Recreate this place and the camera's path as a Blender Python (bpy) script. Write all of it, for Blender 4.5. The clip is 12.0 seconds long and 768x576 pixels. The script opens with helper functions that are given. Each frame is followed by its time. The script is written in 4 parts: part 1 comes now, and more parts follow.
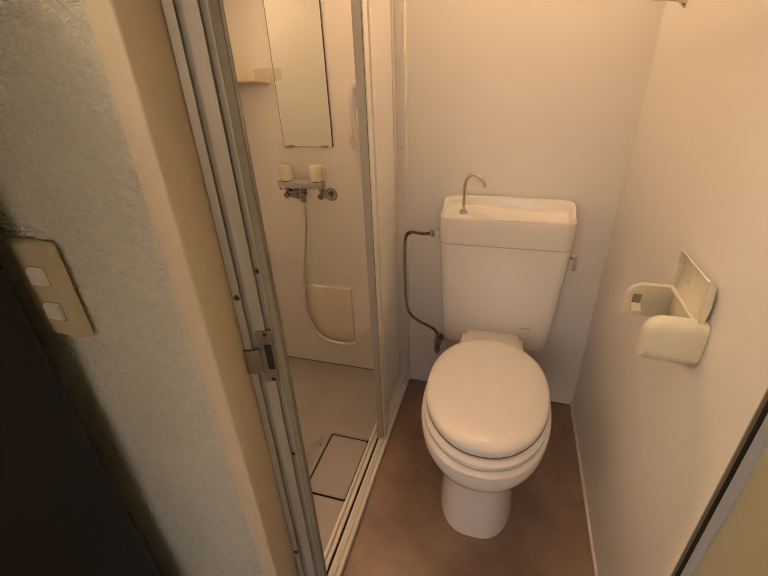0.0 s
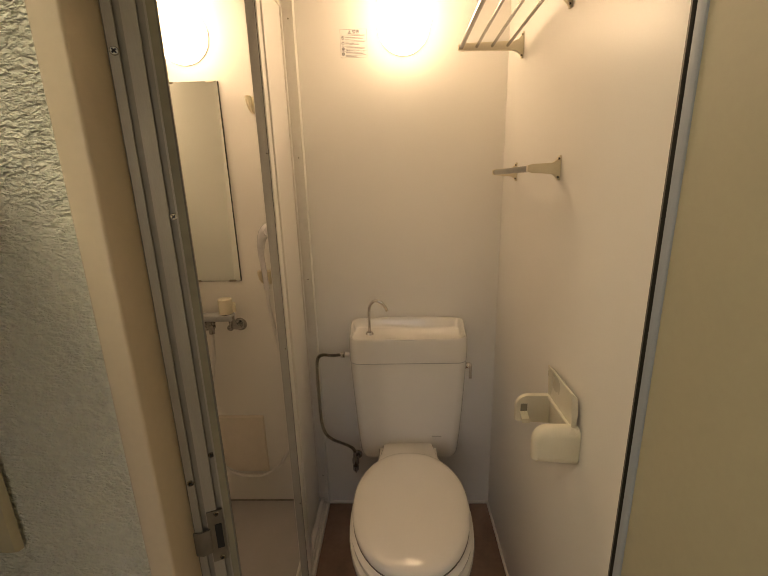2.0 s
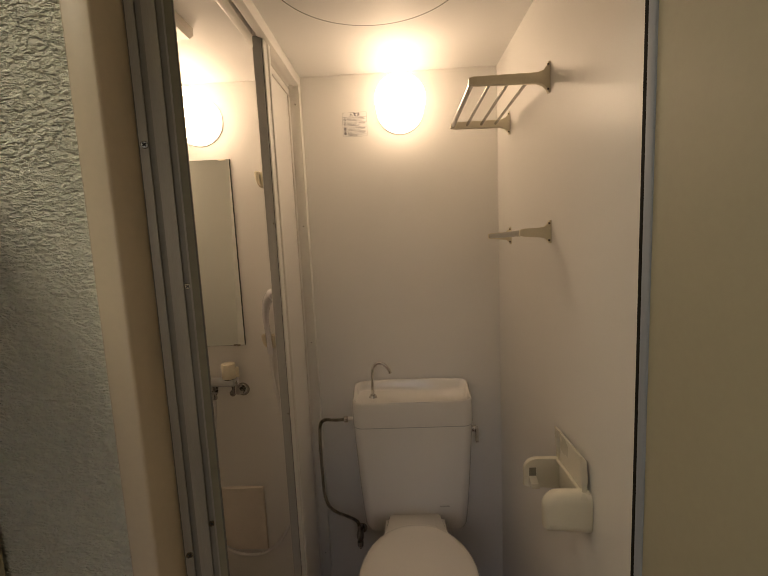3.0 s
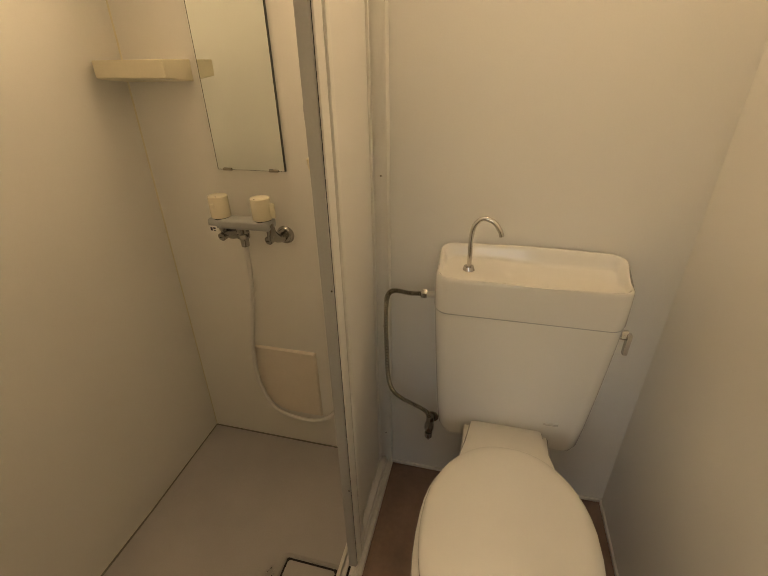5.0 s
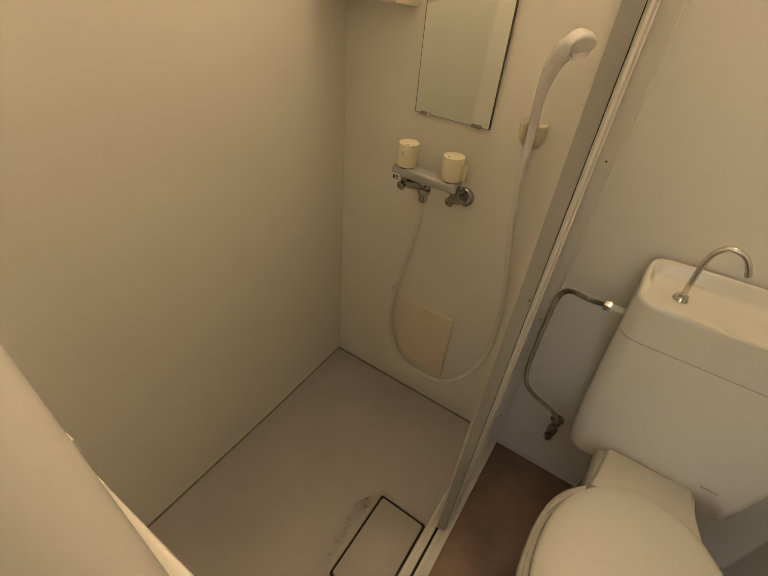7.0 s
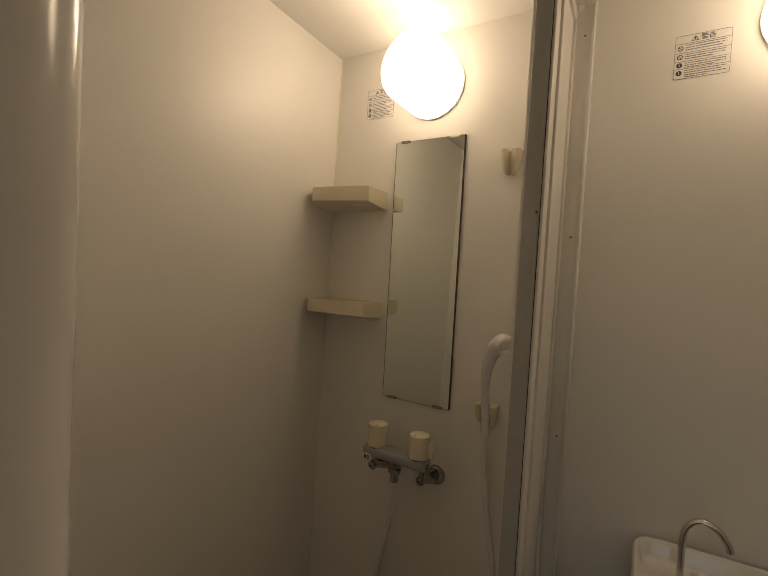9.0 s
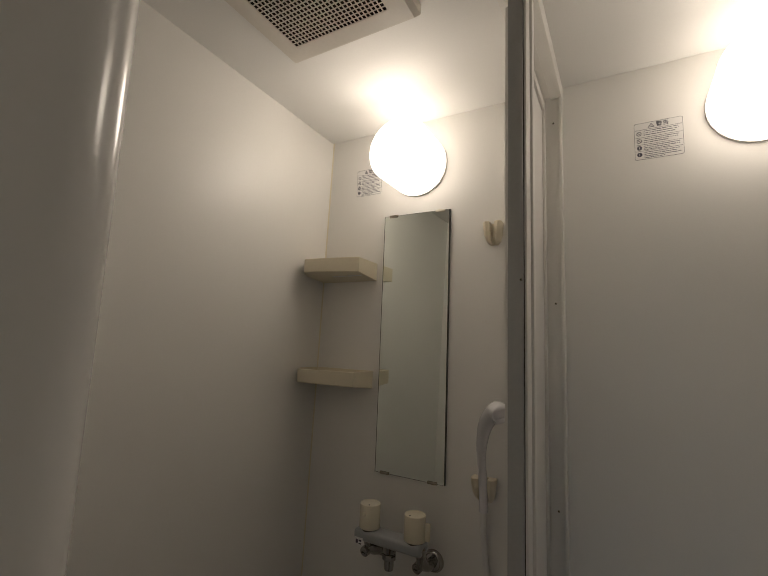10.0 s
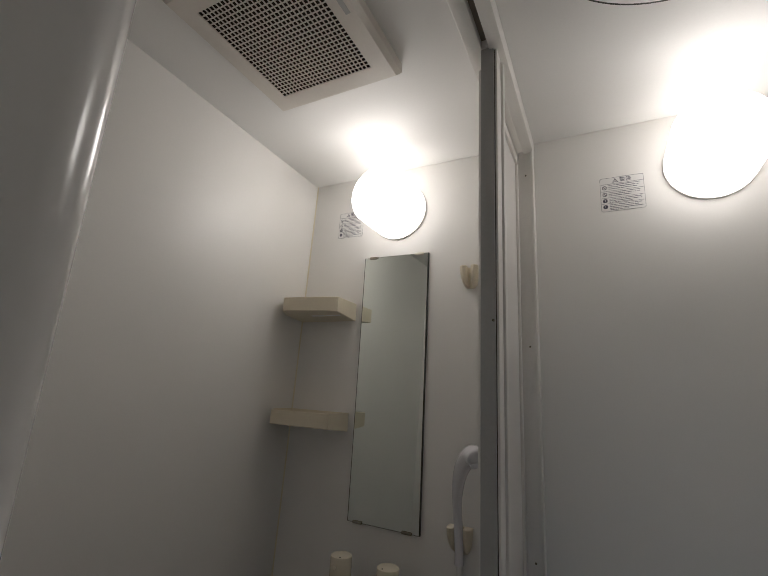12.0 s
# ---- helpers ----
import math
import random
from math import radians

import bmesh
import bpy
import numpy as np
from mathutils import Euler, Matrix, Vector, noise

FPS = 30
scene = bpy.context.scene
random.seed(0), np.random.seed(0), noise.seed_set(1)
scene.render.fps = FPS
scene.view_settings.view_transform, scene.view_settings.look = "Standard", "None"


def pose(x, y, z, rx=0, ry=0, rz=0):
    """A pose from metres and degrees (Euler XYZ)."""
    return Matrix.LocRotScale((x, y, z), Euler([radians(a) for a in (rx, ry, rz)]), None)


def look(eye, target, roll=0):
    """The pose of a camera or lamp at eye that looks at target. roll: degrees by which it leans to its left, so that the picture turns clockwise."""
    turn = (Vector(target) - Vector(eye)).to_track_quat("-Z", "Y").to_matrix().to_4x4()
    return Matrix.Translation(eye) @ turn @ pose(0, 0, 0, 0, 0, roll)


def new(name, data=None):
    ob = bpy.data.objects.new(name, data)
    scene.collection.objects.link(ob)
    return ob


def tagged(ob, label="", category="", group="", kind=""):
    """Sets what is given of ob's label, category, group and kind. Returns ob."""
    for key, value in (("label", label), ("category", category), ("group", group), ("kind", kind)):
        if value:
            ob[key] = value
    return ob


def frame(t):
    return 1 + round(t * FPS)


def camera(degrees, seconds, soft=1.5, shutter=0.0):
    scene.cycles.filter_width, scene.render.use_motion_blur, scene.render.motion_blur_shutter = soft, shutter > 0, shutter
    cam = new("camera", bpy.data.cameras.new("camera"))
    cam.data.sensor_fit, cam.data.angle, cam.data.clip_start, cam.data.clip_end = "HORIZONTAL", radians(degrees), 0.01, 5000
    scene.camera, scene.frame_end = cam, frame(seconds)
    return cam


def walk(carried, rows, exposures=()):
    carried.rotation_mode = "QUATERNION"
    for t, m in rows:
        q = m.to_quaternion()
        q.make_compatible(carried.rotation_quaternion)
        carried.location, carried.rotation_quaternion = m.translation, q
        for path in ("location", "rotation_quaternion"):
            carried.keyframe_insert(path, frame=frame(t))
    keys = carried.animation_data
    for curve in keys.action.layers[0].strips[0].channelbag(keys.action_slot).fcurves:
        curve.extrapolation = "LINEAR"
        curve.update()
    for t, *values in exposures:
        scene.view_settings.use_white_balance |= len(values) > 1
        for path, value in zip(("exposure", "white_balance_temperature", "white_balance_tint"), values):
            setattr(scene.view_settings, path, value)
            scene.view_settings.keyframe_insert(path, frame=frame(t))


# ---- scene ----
cam = camera(85.2, 12.0, soft=0.65)
PATH = [
    (0, (-0.346, -1.454, 1.273), (-0.867, 0.23, 0.327), -2.4),
    (0.5, (-0.341, -1.415, 1.306), (-0.659, 0.246, 0.238), -2.4),
    (1, (-0.365, -1.4, 1.314), (-0.555, 0.276, 0.239), -2.1),
    (1.5, (-0.373, -1.428, 1.338), (-0.482, 0.37, 0.469), -1.6),
    (2, (-0.37, -1.519, 1.39), (-0.441, 0.409, 0.864), -1.6),
    (2.5, (-0.364, -1.547, 1.393), (-0.431, 0.433, 1.125), -2.3),
    (2.7, (-0.362, -1.549, 1.401), (-0.434, 0.438, 1.18), -2.5),
    (4.3, (-0.389, -1.273, 1.29), (-0.56, 0.607, 0.628), -1.8),
    (4.5, (-0.379, -1.182, 1.27), (-0.619, 0.649, 0.504), -1.8),
    (5, (-0.453, -0.998, 1.259), (-0.892, 0.706, 0.309), -1.1),
    (5.5, (-0.55, -0.92, 1.278), (-1.182, 0.619, 0.169), 0.1),
    (6, (-0.618, -0.916, 1.293), (-1.341, 0.501, 0.081), 2.9),
    (6.5, (-0.645, -0.946, 1.306), (-1.422, 0.389, 0.036), 4.7),
    (6.7, (-0.646, -0.948, 1.308), (-1.428, 0.377, 0.03), 5.1),
    (8.3, (-0.602, -0.98, 1.348), (-1.602, 0.656, 0.779), 4.6),
    (8.5, (-0.613, -0.994, 1.35), (-1.613, 0.692, 0.956), 4.3),
    (9, (-0.585, -0.995, 1.354), (-1.608, 0.722, 1.281), 3.2),
    (9.5, (-0.587, -0.999, 1.347), (-1.593, 0.725, 1.474), 2.4),
    (10, (-0.582, -1.005, 1.35), (-1.567, 0.715, 1.613), 2.3),
    (10.5, (-0.586, -1.01, 1.346), (-1.54, 0.704, 1.737), 2.6),
    (11, (-0.586, -1.007, 1.342), (-1.533, 0.693, 1.802), 2.9),
    (11.5, (-0.582, -1.006, 1.343), (-1.526, 0.689, 1.83), 3.1),
    (12, (-0.569, -1.007, 1.34), (-1.471, 0.714, 1.813), 3.3),
]
EXPOSURES = [(0.0, 1.77, 8950, 32), (0.5, 1.78, 8950, 26), (1.5, 1.52, 8600, 18), (2.0, 1.09, 8000, 18), (2.5, 0.57, 7100, 20), (2.7, 0.4, 7200, 20), (4.3, 1.25, 7000, 13), (4.5, 1.4, 7100, 12), (5.0, 1.49, 8200, 12), (5.5, 1.33, 8300, 11), (6.5, 1.49, 8000, 10), (6.7, 1.49, 8000, 10), (8.5, 0.59, 7480, 13), (9.0, 0.02, 6880, 14), (9.5, -0.21, 6080, 14), (10.0, -0.13, 5480, 12), (10.5, -0.18, 5130, 12), (11.5, -0.15, 4930, 12), (12.0, -0.15, 4930, 12)]
walk(cam, [(t, look(eye, target, roll)) for t, eye, target, roll in PATH], EXPOSURES)

# ---- light ----
world = bpy.data.worlds.new("sky")
scene.world = world
world.use_nodes = True
sky = world.node_tree.nodes.new("ShaderNodeTexSky")
sky.sky_type, sky.sun_disc = "NISHITA", False
sky.sun_elevation, sky.sun_rotation = radians(35), radians(200)
world.node_tree.links.new(sky.outputs[0], world.node_tree.nodes["Background"].inputs[0])
world.node_tree.nodes["Background"].inputs[1].default_value = 0.1
LAMP_STRENGTH = 12.6   # front of the opal shades
RIM_STRENGTH = 3.7     # their sides, further from the bulb
LAMP_COLOR = (1.0, 0.79, 0.54, 1)
window_light = new("window_light", bpy.data.lights.new("window_light", "AREA"))
window_light.data.shape, window_light.data.size, window_light.data.size_y = "RECTANGLE", 1.5, 1.1
window_light.data.energy, window_light.data.color = 0.4, (0.85, 0.95, 1.0)
window_light.matrix_world = look((-0.5, -3.46, 1.35), (-0.5, -1.0, 1.2))
HALL_STRENGTH = 20.0


# ---- materials ----
def material(name, color, rough=0.5, metal=0.0, grain=0.0, scale=60.0, bump=0.0, bump_scale=200.0, stain=0.0, stain_scale=3.0, coat=0.0, stretch=(1, 1, 1)):
    """A surface with colour variation at two scales and a fine relief."""
    m = bpy.data.materials.new(name)
    m.use_nodes = True
    t, b = m.node_tree, m.node_tree.nodes["Principled BSDF"]
    b.inputs["Roughness"].default_value, b.inputs["Metallic"].default_value = rough, metal
    b.inputs["Coat Weight"].default_value = coat
    b.inputs["Base Color"].default_value = (*color, 1)
    co = t.nodes.new("ShaderNodeTexCoord")
    mp = t.nodes.new("ShaderNodeMapping")
    mp.inputs["Scale"].default_value = stretch
    t.links.new(co.outputs["Object"], mp.inputs["Vector"])
    last = None
    for amount, size, detail in ((grain, scale, 4), (stain, stain_scale, 3)):
        if not amount:
            continue
        n = t.nodes.new("ShaderNodeTexNoise")
        n.inputs["Scale"].default_value, n.inputs["Detail"].default_value = size, detail
        t.links.new(mp.outputs[0], n.inputs["Vector"])
        r = t.nodes.new("ShaderNodeMapRange")
        r.inputs["From Min"].default_value, r.inputs["From Max"].default_value = 0.3, 0.7
        r.inputs["To Min"].default_value, r.inputs["To Max"].default_value = 1 - amount, 1 + amount * 0.5
        t.links.new(n.outputs[0], r.inputs["Value"])
        mix = t.nodes.new("ShaderNodeMix")
        mix.data_type, mix.blend_type = "RGBA", "MULTIPLY"
        mix.inputs[0].default_value = 1
        if last is None:
            mix.inputs[6].default_value = (*color, 1)
        else:
            t.links.new(last, mix.inputs[6])
        t.links.new(r.outputs[0], mix.inputs[7])
        last = mix.outputs[2]
        if amount == stain:
            rr = t.nodes.new("ShaderNodeMapRange")
            rr.inputs["To Min"].default_value, rr.inputs["To Max"].default_value = rough * 0.85, min(1, rough * 1.2)
            t.links.new(n.outputs[0], rr.inputs["Value"])
            t.links.new(rr.outputs[0], b.inputs["Roughness"])
    if last:
        t.links.new(last, b.inputs["Base Color"])
    if bump:
        n = t.nodes.new("ShaderNodeTexNoise")
        n.inputs["Scale"].default_value, n.inputs["Detail"].default_value = bump_scale, 3
        t.links.new(mp.outputs[0], n.inputs["Vector"])
        bp = t.nodes.new("ShaderNodeBump")
        bp.inputs["Strength"].default_value, bp.inputs["Distance"].default_value = bump, 0.002
        t.links.new(n.outputs[0], bp.inputs["Height"])
        t.links.new(bp.outputs[0], b.inputs["Normal"])
    return m


def glow(name, color, strength):
    m = bpy.data.materials.new(name)
    m.use_nodes = True
    b = m.node_tree.nodes["Principled BSDF"]
    b.inputs["Base Color"].default_value = (0.9, 0.9, 0.88, 1)
    b.inputs["Emission Color"].default_value, b.inputs["Emission Strength"].default_value = color, strength
    return m


def wallpaper_material():
    """Cream embossed wallpaper: short horizontal wrinkles over a fine stipple."""
    m = material("wallpaper", (0.82, 0.80, 0.66), 0.8, grain=0.05, scale=120, stain=0.05, stain_scale=4)
    t, b = m.node_tree, m.node_tree.nodes["Principled BSDF"]
    co = t.nodes.new("ShaderNodeTexCoord")
    mp = t.nodes.new("ShaderNodeMapping")
    mp.inputs["Scale"].default_value = (150, 150, 310)
    t.links.new(co.outputs["Object"], mp.inputs["Vector"])
    n = t.nodes.new("ShaderNodeTexNoise")
    n.inputs["Scale"].default_value, n.inputs["Detail"].default_value, n.inputs["Distortion"].default_value = 1.0, 2.5, 0.25
    t.links.new(mp.outputs[0], n.inputs["Vector"])
    r = t.nodes.new("ShaderNodeMapRange")
    r.inputs["From Min"].default_value, r.inputs["From Max"].default_value = 0.36, 0.66
    t.links.new(n.outputs[0], r.inputs["Value"])
    bp = t.nodes.new("ShaderNodeBump")
    bp.inputs["Strength"].default_value, bp.inputs["Distance"].default_value = 1.0, 0.0042
    t.links.new(r.outputs[0], bp.inputs["Height"])
    t.links.new(bp.outputs[0], b.inputs["Normal"])
    return m


panel_white = material("white_panel", (0.82, 0.805, 0.775), 0.38, grain=0.012, scale=300, stain=0.03, stain_scale=1.7, bump=0.05, bump_scale=35)
ceiling_white = material("white_ceiling", (0.81, 0.80, 0.78), 0.62, grain=0.012, scale=250, stain=0.03, stain_scale=2, bump=0.05, bump_scale=40)
ceiling_white.node_tree.nodes["Principled BSDF"].inputs["Specular IOR Level"].default_value = 0.2
frame_white = material("white_painted_frame", (0.81, 0.79, 0.75), 0.3, grain=0.02, scale=200, stain=0.05, stain_scale=6)
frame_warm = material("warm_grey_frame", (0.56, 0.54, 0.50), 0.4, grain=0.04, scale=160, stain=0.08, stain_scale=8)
frame_grey = material("grey_frame", (0.44, 0.44, 0.43), 0.4, grain=0.03, scale=200, stain=0.05, stain_scale=6)
post_white = material("glossy_white_post", (0.70, 0.685, 0.67), 0.16, grain=0.01, scale=200, stain=0.03, stain_scale=5)
porcelain = material("white_porcelain", (0.82, 0.80, 0.755), 0.09, grain=0.006, scale=150, stain=0.02, stain_scale=3, coat=0.3)
seat_plastic = material("white_seat_plastic", (0.83, 0.81, 0.77), 0.14, grain=0.006, scale=150, stain=0.02, stain_scale=4)
ivory = material("ivory_plastic", (0.76, 0.69, 0.53), 0.32, grain=0.02, scale=180, stain=0.05, stain_scale=9)
aged_ivory = material("aged_ivory_plastic", (0.54, 0.455, 0.29), 0.3, grain=0.03, scale=160, stain=0.08, stain_scale=14)
knob_ivory = material("pale_ivory_plastic", (0.82, 0.76, 0.60), 0.25, grain=0.015, scale=180, stain=0.04, stain_scale=15)
# brown used as painted shade in the roll slot and round the buttons
slot_shade_brown = material("shaded_slot", (0.26, 0.24, 0.18), 0.5, grain=0.05, scale=90)
holder_ivory = material("holder_ivory", (0.78, 0.74, 0.62), 0.28, grain=0.015, scale=180, stain=0.04, stain_scale=12)
chrome = material("chrome", (0.72, 0.70, 0.67), 0.12, 1.0, stain=0.12, stain_scale=25)
dull_steel = material("dull_steel_hose", (0.40, 0.37, 0.31), 0.24, 1.0, stain=0.1, stain_scale=30)
jamb_metal = material("dull_bronze_aluminium", (0.39, 0.355, 0.30), 0.42, 0.25, grain=0.05, scale=150, stain=0.14, stain_scale=8, stretch=(8, 8, 1))
stile_metal = material("blue_grey_aluminium", (0.30, 0.335, 0.385), 0.6, 0.15, grain=0.04, scale=150, stain=0.08, stain_scale=8, stretch=(8, 8, 1))
aluminium = material("aluminium", (0.52, 0.52, 0.51), 0.48, 0.45, grain=0.04, scale=150, stain=0.08, stain_scale=8, stretch=(8, 8, 1))
# dark grey of the pan sealant, also painted shade under the toilet lid
shadow_gap = material("grey_sealant_and_gap_shade", (0.19, 0.175, 0.15), 0.6, grain=0.1, scale=80)
# darker copy of chrome, with dark reflections put into its base colour
dark_chrome = material("dark_chrome", (0.40, 0.39, 0.37), 0.16, 1.0, stain=0.2, stain_scale=30)
gasket = material("dark_gasket", (0.045, 0.042, 0.035), 0.6, grain=0.1, scale=80)
# darker frame brown: shade painted into grooves, and the colour of one gasket
jamb_shade = material("gasket_and_groove_shade", (0.27, 0.25, 0.215), 0.5, 0.2, grain=0.06, scale=120, stain=0.1, stain_scale=10)
olive_seal = material("olive_rubber", (0.26, 0.235, 0.165), 0.55, grain=0.08, scale=80, stain=0.1, stain_scale=10)
lip_seal = material("worn_dark_seal", (0.15, 0.138, 0.11), 0.5, grain=0.1, scale=80, stain=0.15, stain_scale=12)
door_seal = material("dark_olive_seal", (0.17, 0.155, 0.115), 0.5, grain=0.1, scale=80, stain=0.1, stain_scale=10)
strike_steel = material("worn_strike_steel", (0.24, 0.21, 0.17), 0.4, 0.6, grain=0.06, scale=120, stain=0.15, stain_scale=30)
channel_dark = material("dark_frame_channel", (0.105, 0.098, 0.082), 0.55, 0.1, grain=0.08, scale=90, stain=0.15, stain_scale=9, stretch=(6, 6, 1))
black_rubber = material("black_rubber", (0.018, 0.017, 0.015), 0.95, grain=0.1, scale=80)
black_rubber.node_tree.nodes["Principled BSDF"].inputs["Specular IOR Level"].default_value = 0.1
# black of the thin seal, and painted shade in gaps, holes and the fan
black_seal_and_gap_shade = material("black_seal_and_gap_shade", (0.012, 0.012, 0.012), 0.8, grain=0.1, scale=60)
valve_grey = material("satin_grey_valve", (0.40, 0.41, 0.42), 0.3, 0.2, grain=0.03, scale=150, stain=0.05, stain_scale=20)
pan_grey = material("grey_shower_pan", (0.44, 0.415, 0.415), 0.34, grain=0.03, scale=220, stain=0.07, stain_scale=5, bump=0.12, bump_scale=120)
vinyl_brown = material("brown_vinyl", (0.30, 0.195, 0.145), 0.36, grain=0.08, scale=70, stain=0.30, stain_scale=8, bump=0.1, bump_scale=160)
casing_paint = material("cream_casing_paint", (0.68, 0.56, 0.405), 0.4, grain=0.025, scale=120, stain=0.05, stain_scale=5)
door_paint = material("olive_cream_door", (0.36, 0.335, 0.245), 0.62, grain=0.02, scale=150, stain=0.04, stain_scale=3, bump=0.06, bump_scale=90)
wallpaper = wallpaper_material()
vent_cream = material("cream_vent_cover", (0.82, 0.745, 0.66), 0.35, grain=0.02, scale=140, stain=0.05, stain_scale=8)
hose_white = material("translucent_white_hose", (0.76, 0.75, 0.74), 0.28, grain=0.01, scale=140)
head_white = material("white_shower_head", (0.80, 0.79, 0.82), 0.14, grain=0.01, scale=140)
fan_cream = material("fan_cover_plastic", (0.70, 0.66, 0.60), 0.4, grain=0.02, scale=120, stain=0.05, stain_scale=8)
paper_white = material("sticker_white", (0.80, 0.79, 0.77), 0.35, grain=0.01, scale=200)
text_grey = material("grey_print", (0.15, 0.15, 0.18), 0.5, grain=0.1, scale=400)
ink = material("dark_ink", (0.05, 0.05, 0.08), 0.5, grain=0.05, scale=200)
dark_box_black = material("plain_black", (0.012, 0.011, 0.010), 0.5, grain=0.1, scale=90, stain=0.1, stain_scale=4)
dark_box_trim = material("dark_grey_trim", (0.06, 0.06, 0.06), 0.4, grain=0.08, scale=80)
hall_floor_wood = material("hall_floor", (0.24, 0.15, 0.08), 0.4, grain=0.12, scale=25, stain=0.15, stain_scale=3, stretch=(1, 8, 1))
mirror_glass = material("mirror_silver", (0.80, 0.84, 0.80), 0.015, 1.0)
mirror_edge = material("mirror_edge", (0.05, 0.06, 0.055), 0.3, 0.2, grain=0.05)
lamp_glow = glow("lamp_glow", LAMP_COLOR, LAMP_STRENGTH)
hall_glow = glow("hall_lamp_glow", (1.0, 1.0, 0.80, 1), HALL_STRENGTH)
rim_glow = glow("lamp_rim_glow", LAMP_COLOR, RIM_STRENGTH)


# ---- building blocks ----
def thing(name, at, label, category, group="", kind=""):
    e = new(name)
    e.location = at
    e.empty_display_size = 0.02
    return tagged(e, label, category, group, kind)


def part(name, bm, mat, parent=None, label="", sharp=38):
    """Links a bmesh built in world metres as one mesh object under a thing or part."""
    me = bpy.data.meshes.new(name)
    bmesh.ops.recalc_face_normals(bm, faces=bm.faces)
    bm.to_mesh(me)
    bm.free()
    me.materials.append(mat)
    me.shade_smooth()
    me.set_sharp_from_angle(angle=radians(sharp))
    ob = new(name, me)
    if parent:
        ob.parent = parent
        if parent.type == "EMPTY":
            ob.matrix_parent_inverse = Matrix.Translation(-parent.location)
    return tagged(ob, label)


def box(x0, x1, y0, y1, z0, z1, r=0.0, seg=2, bm=None):
    bm = bm or bmesh.new()
    m = Matrix.LocRotScale(((x0 + x1) / 2, (y0 + y1) / 2, (z0 + z1) / 2), None, (abs(x1 - x0), abs(y1 - y0), abs(z1 - z0)))
    made = bmesh.ops.create_cube(bm, size=1, matrix=m)
    if r:
        es = {e for v in made["verts"] for e in v.link_edges}
        bmesh.ops.bevel(bm, geom=list(es), offset=r, segments=seg, profile=0.5, affect="EDGES")
    return bm


def rod(a, b, r, seg=20, r2=None, bevel=0.0, bm=None):
    bm = bm or bmesh.new()
    a, b = Vector(a), Vector(b)
    q = (b - a).to_track_quat("Z", "Y").to_matrix().to_4x4()
    made = bmesh.ops.create_cone(bm, cap_ends=True, segments=seg, radius1=r, radius2=r if r2 is None else r2, depth=(b - a).length, matrix=Matrix.Translation((a + b) / 2) @ q)
    if bevel:
        es = {e for v in made["verts"] for e in v.link_edges if len(e.link_faces) == 2 and max(len(f.verts) for f in e.link_faces) > 4}
        bmesh.ops.bevel(bm, geom=list(es), offset=bevel, segments=3, profile=0.5, affect="EDGES")
    return bm


def loft(rings, bm=None, cap0=True, cap1=True):
    """A skin over rings of equal length."""
    bm = bm or bmesh.new()
    vs = [[bm.verts.new(p) for p in ring] for ring in rings]
    n = len(vs[0])
    for u, v in zip(vs, vs[1:]):
        for i in range(n):
            bm.faces.new((u[i], u[(i + 1) % n], v[(i + 1) % n], v[i]))
    if cap0:
        bm.faces.new(vs[0])
    if cap1:
        bm.faces.new(vs[-1])
    return bm


def smooth_path(points, steps=8):
    """A smooth line through a few points."""
    ps = [Vector(p) for p in points]
    ps = [ps[0] * 2 - ps[1], *ps, ps[-1] * 2 - ps[-2]]
    out = []
    for i in range(1, len(ps) - 2):
        a, b, c, d = ps[i - 1 : i + 3]
        for k in range(steps):
            t = k / steps
            out.append(0.5 * (2 * b + (c - a) * t + (2 * a - 5 * b + 4 * c - d) * t * t + (3 * b - a - 3 * c + d) * t ** 3))
    return out + [ps[-2]]


def tube(points, radius, seg=10, steps=8, bm=None):
    """A round tube along points; radius is a number or a function of 0..1."""
    path = smooth_path(points, steps)
    rings, side = [], None
    for i, p in enumerate(path):
        d = (path[min(i + 1, len(path) - 1)] - path[max(i - 1, 0)]).normalized()
        side = (side - d * side.dot(d)).normalized() if side else d.orthogonal().normalized()
        up = d.cross(side)
        r = radius(i / (len(path) - 1)) if callable(radius) else radius
        rings.append([p + r * (math.cos(a) * side + math.sin(a) * up) for a in (2 * math.pi * k / seg for k in range(seg))])
    return loft(rings, bm)


def rounded_rect(cx, cy, w, d, z, r, n=6, bow=0.0):
    """A ring: rectangle w by d with round corners, its front edge bowed out by bow."""
    out = []
    for sx, sy, a0 in ((1, 1, 0), (-1, 1, 90), (-1, -1, 180), (1, -1, 270)):
        for k in range(n + 1):
            a = radians(a0 + 90 * k / n)
            x, y = sx * (w / 2 - r) + r * math.cos(a), sy * (d / 2 - r) + r * math.sin(a)
            if y < 0:
                y -= bow * (1 - (2 * x / w) ** 2)
            out.append((cx + x, cy + y, z))
    return out


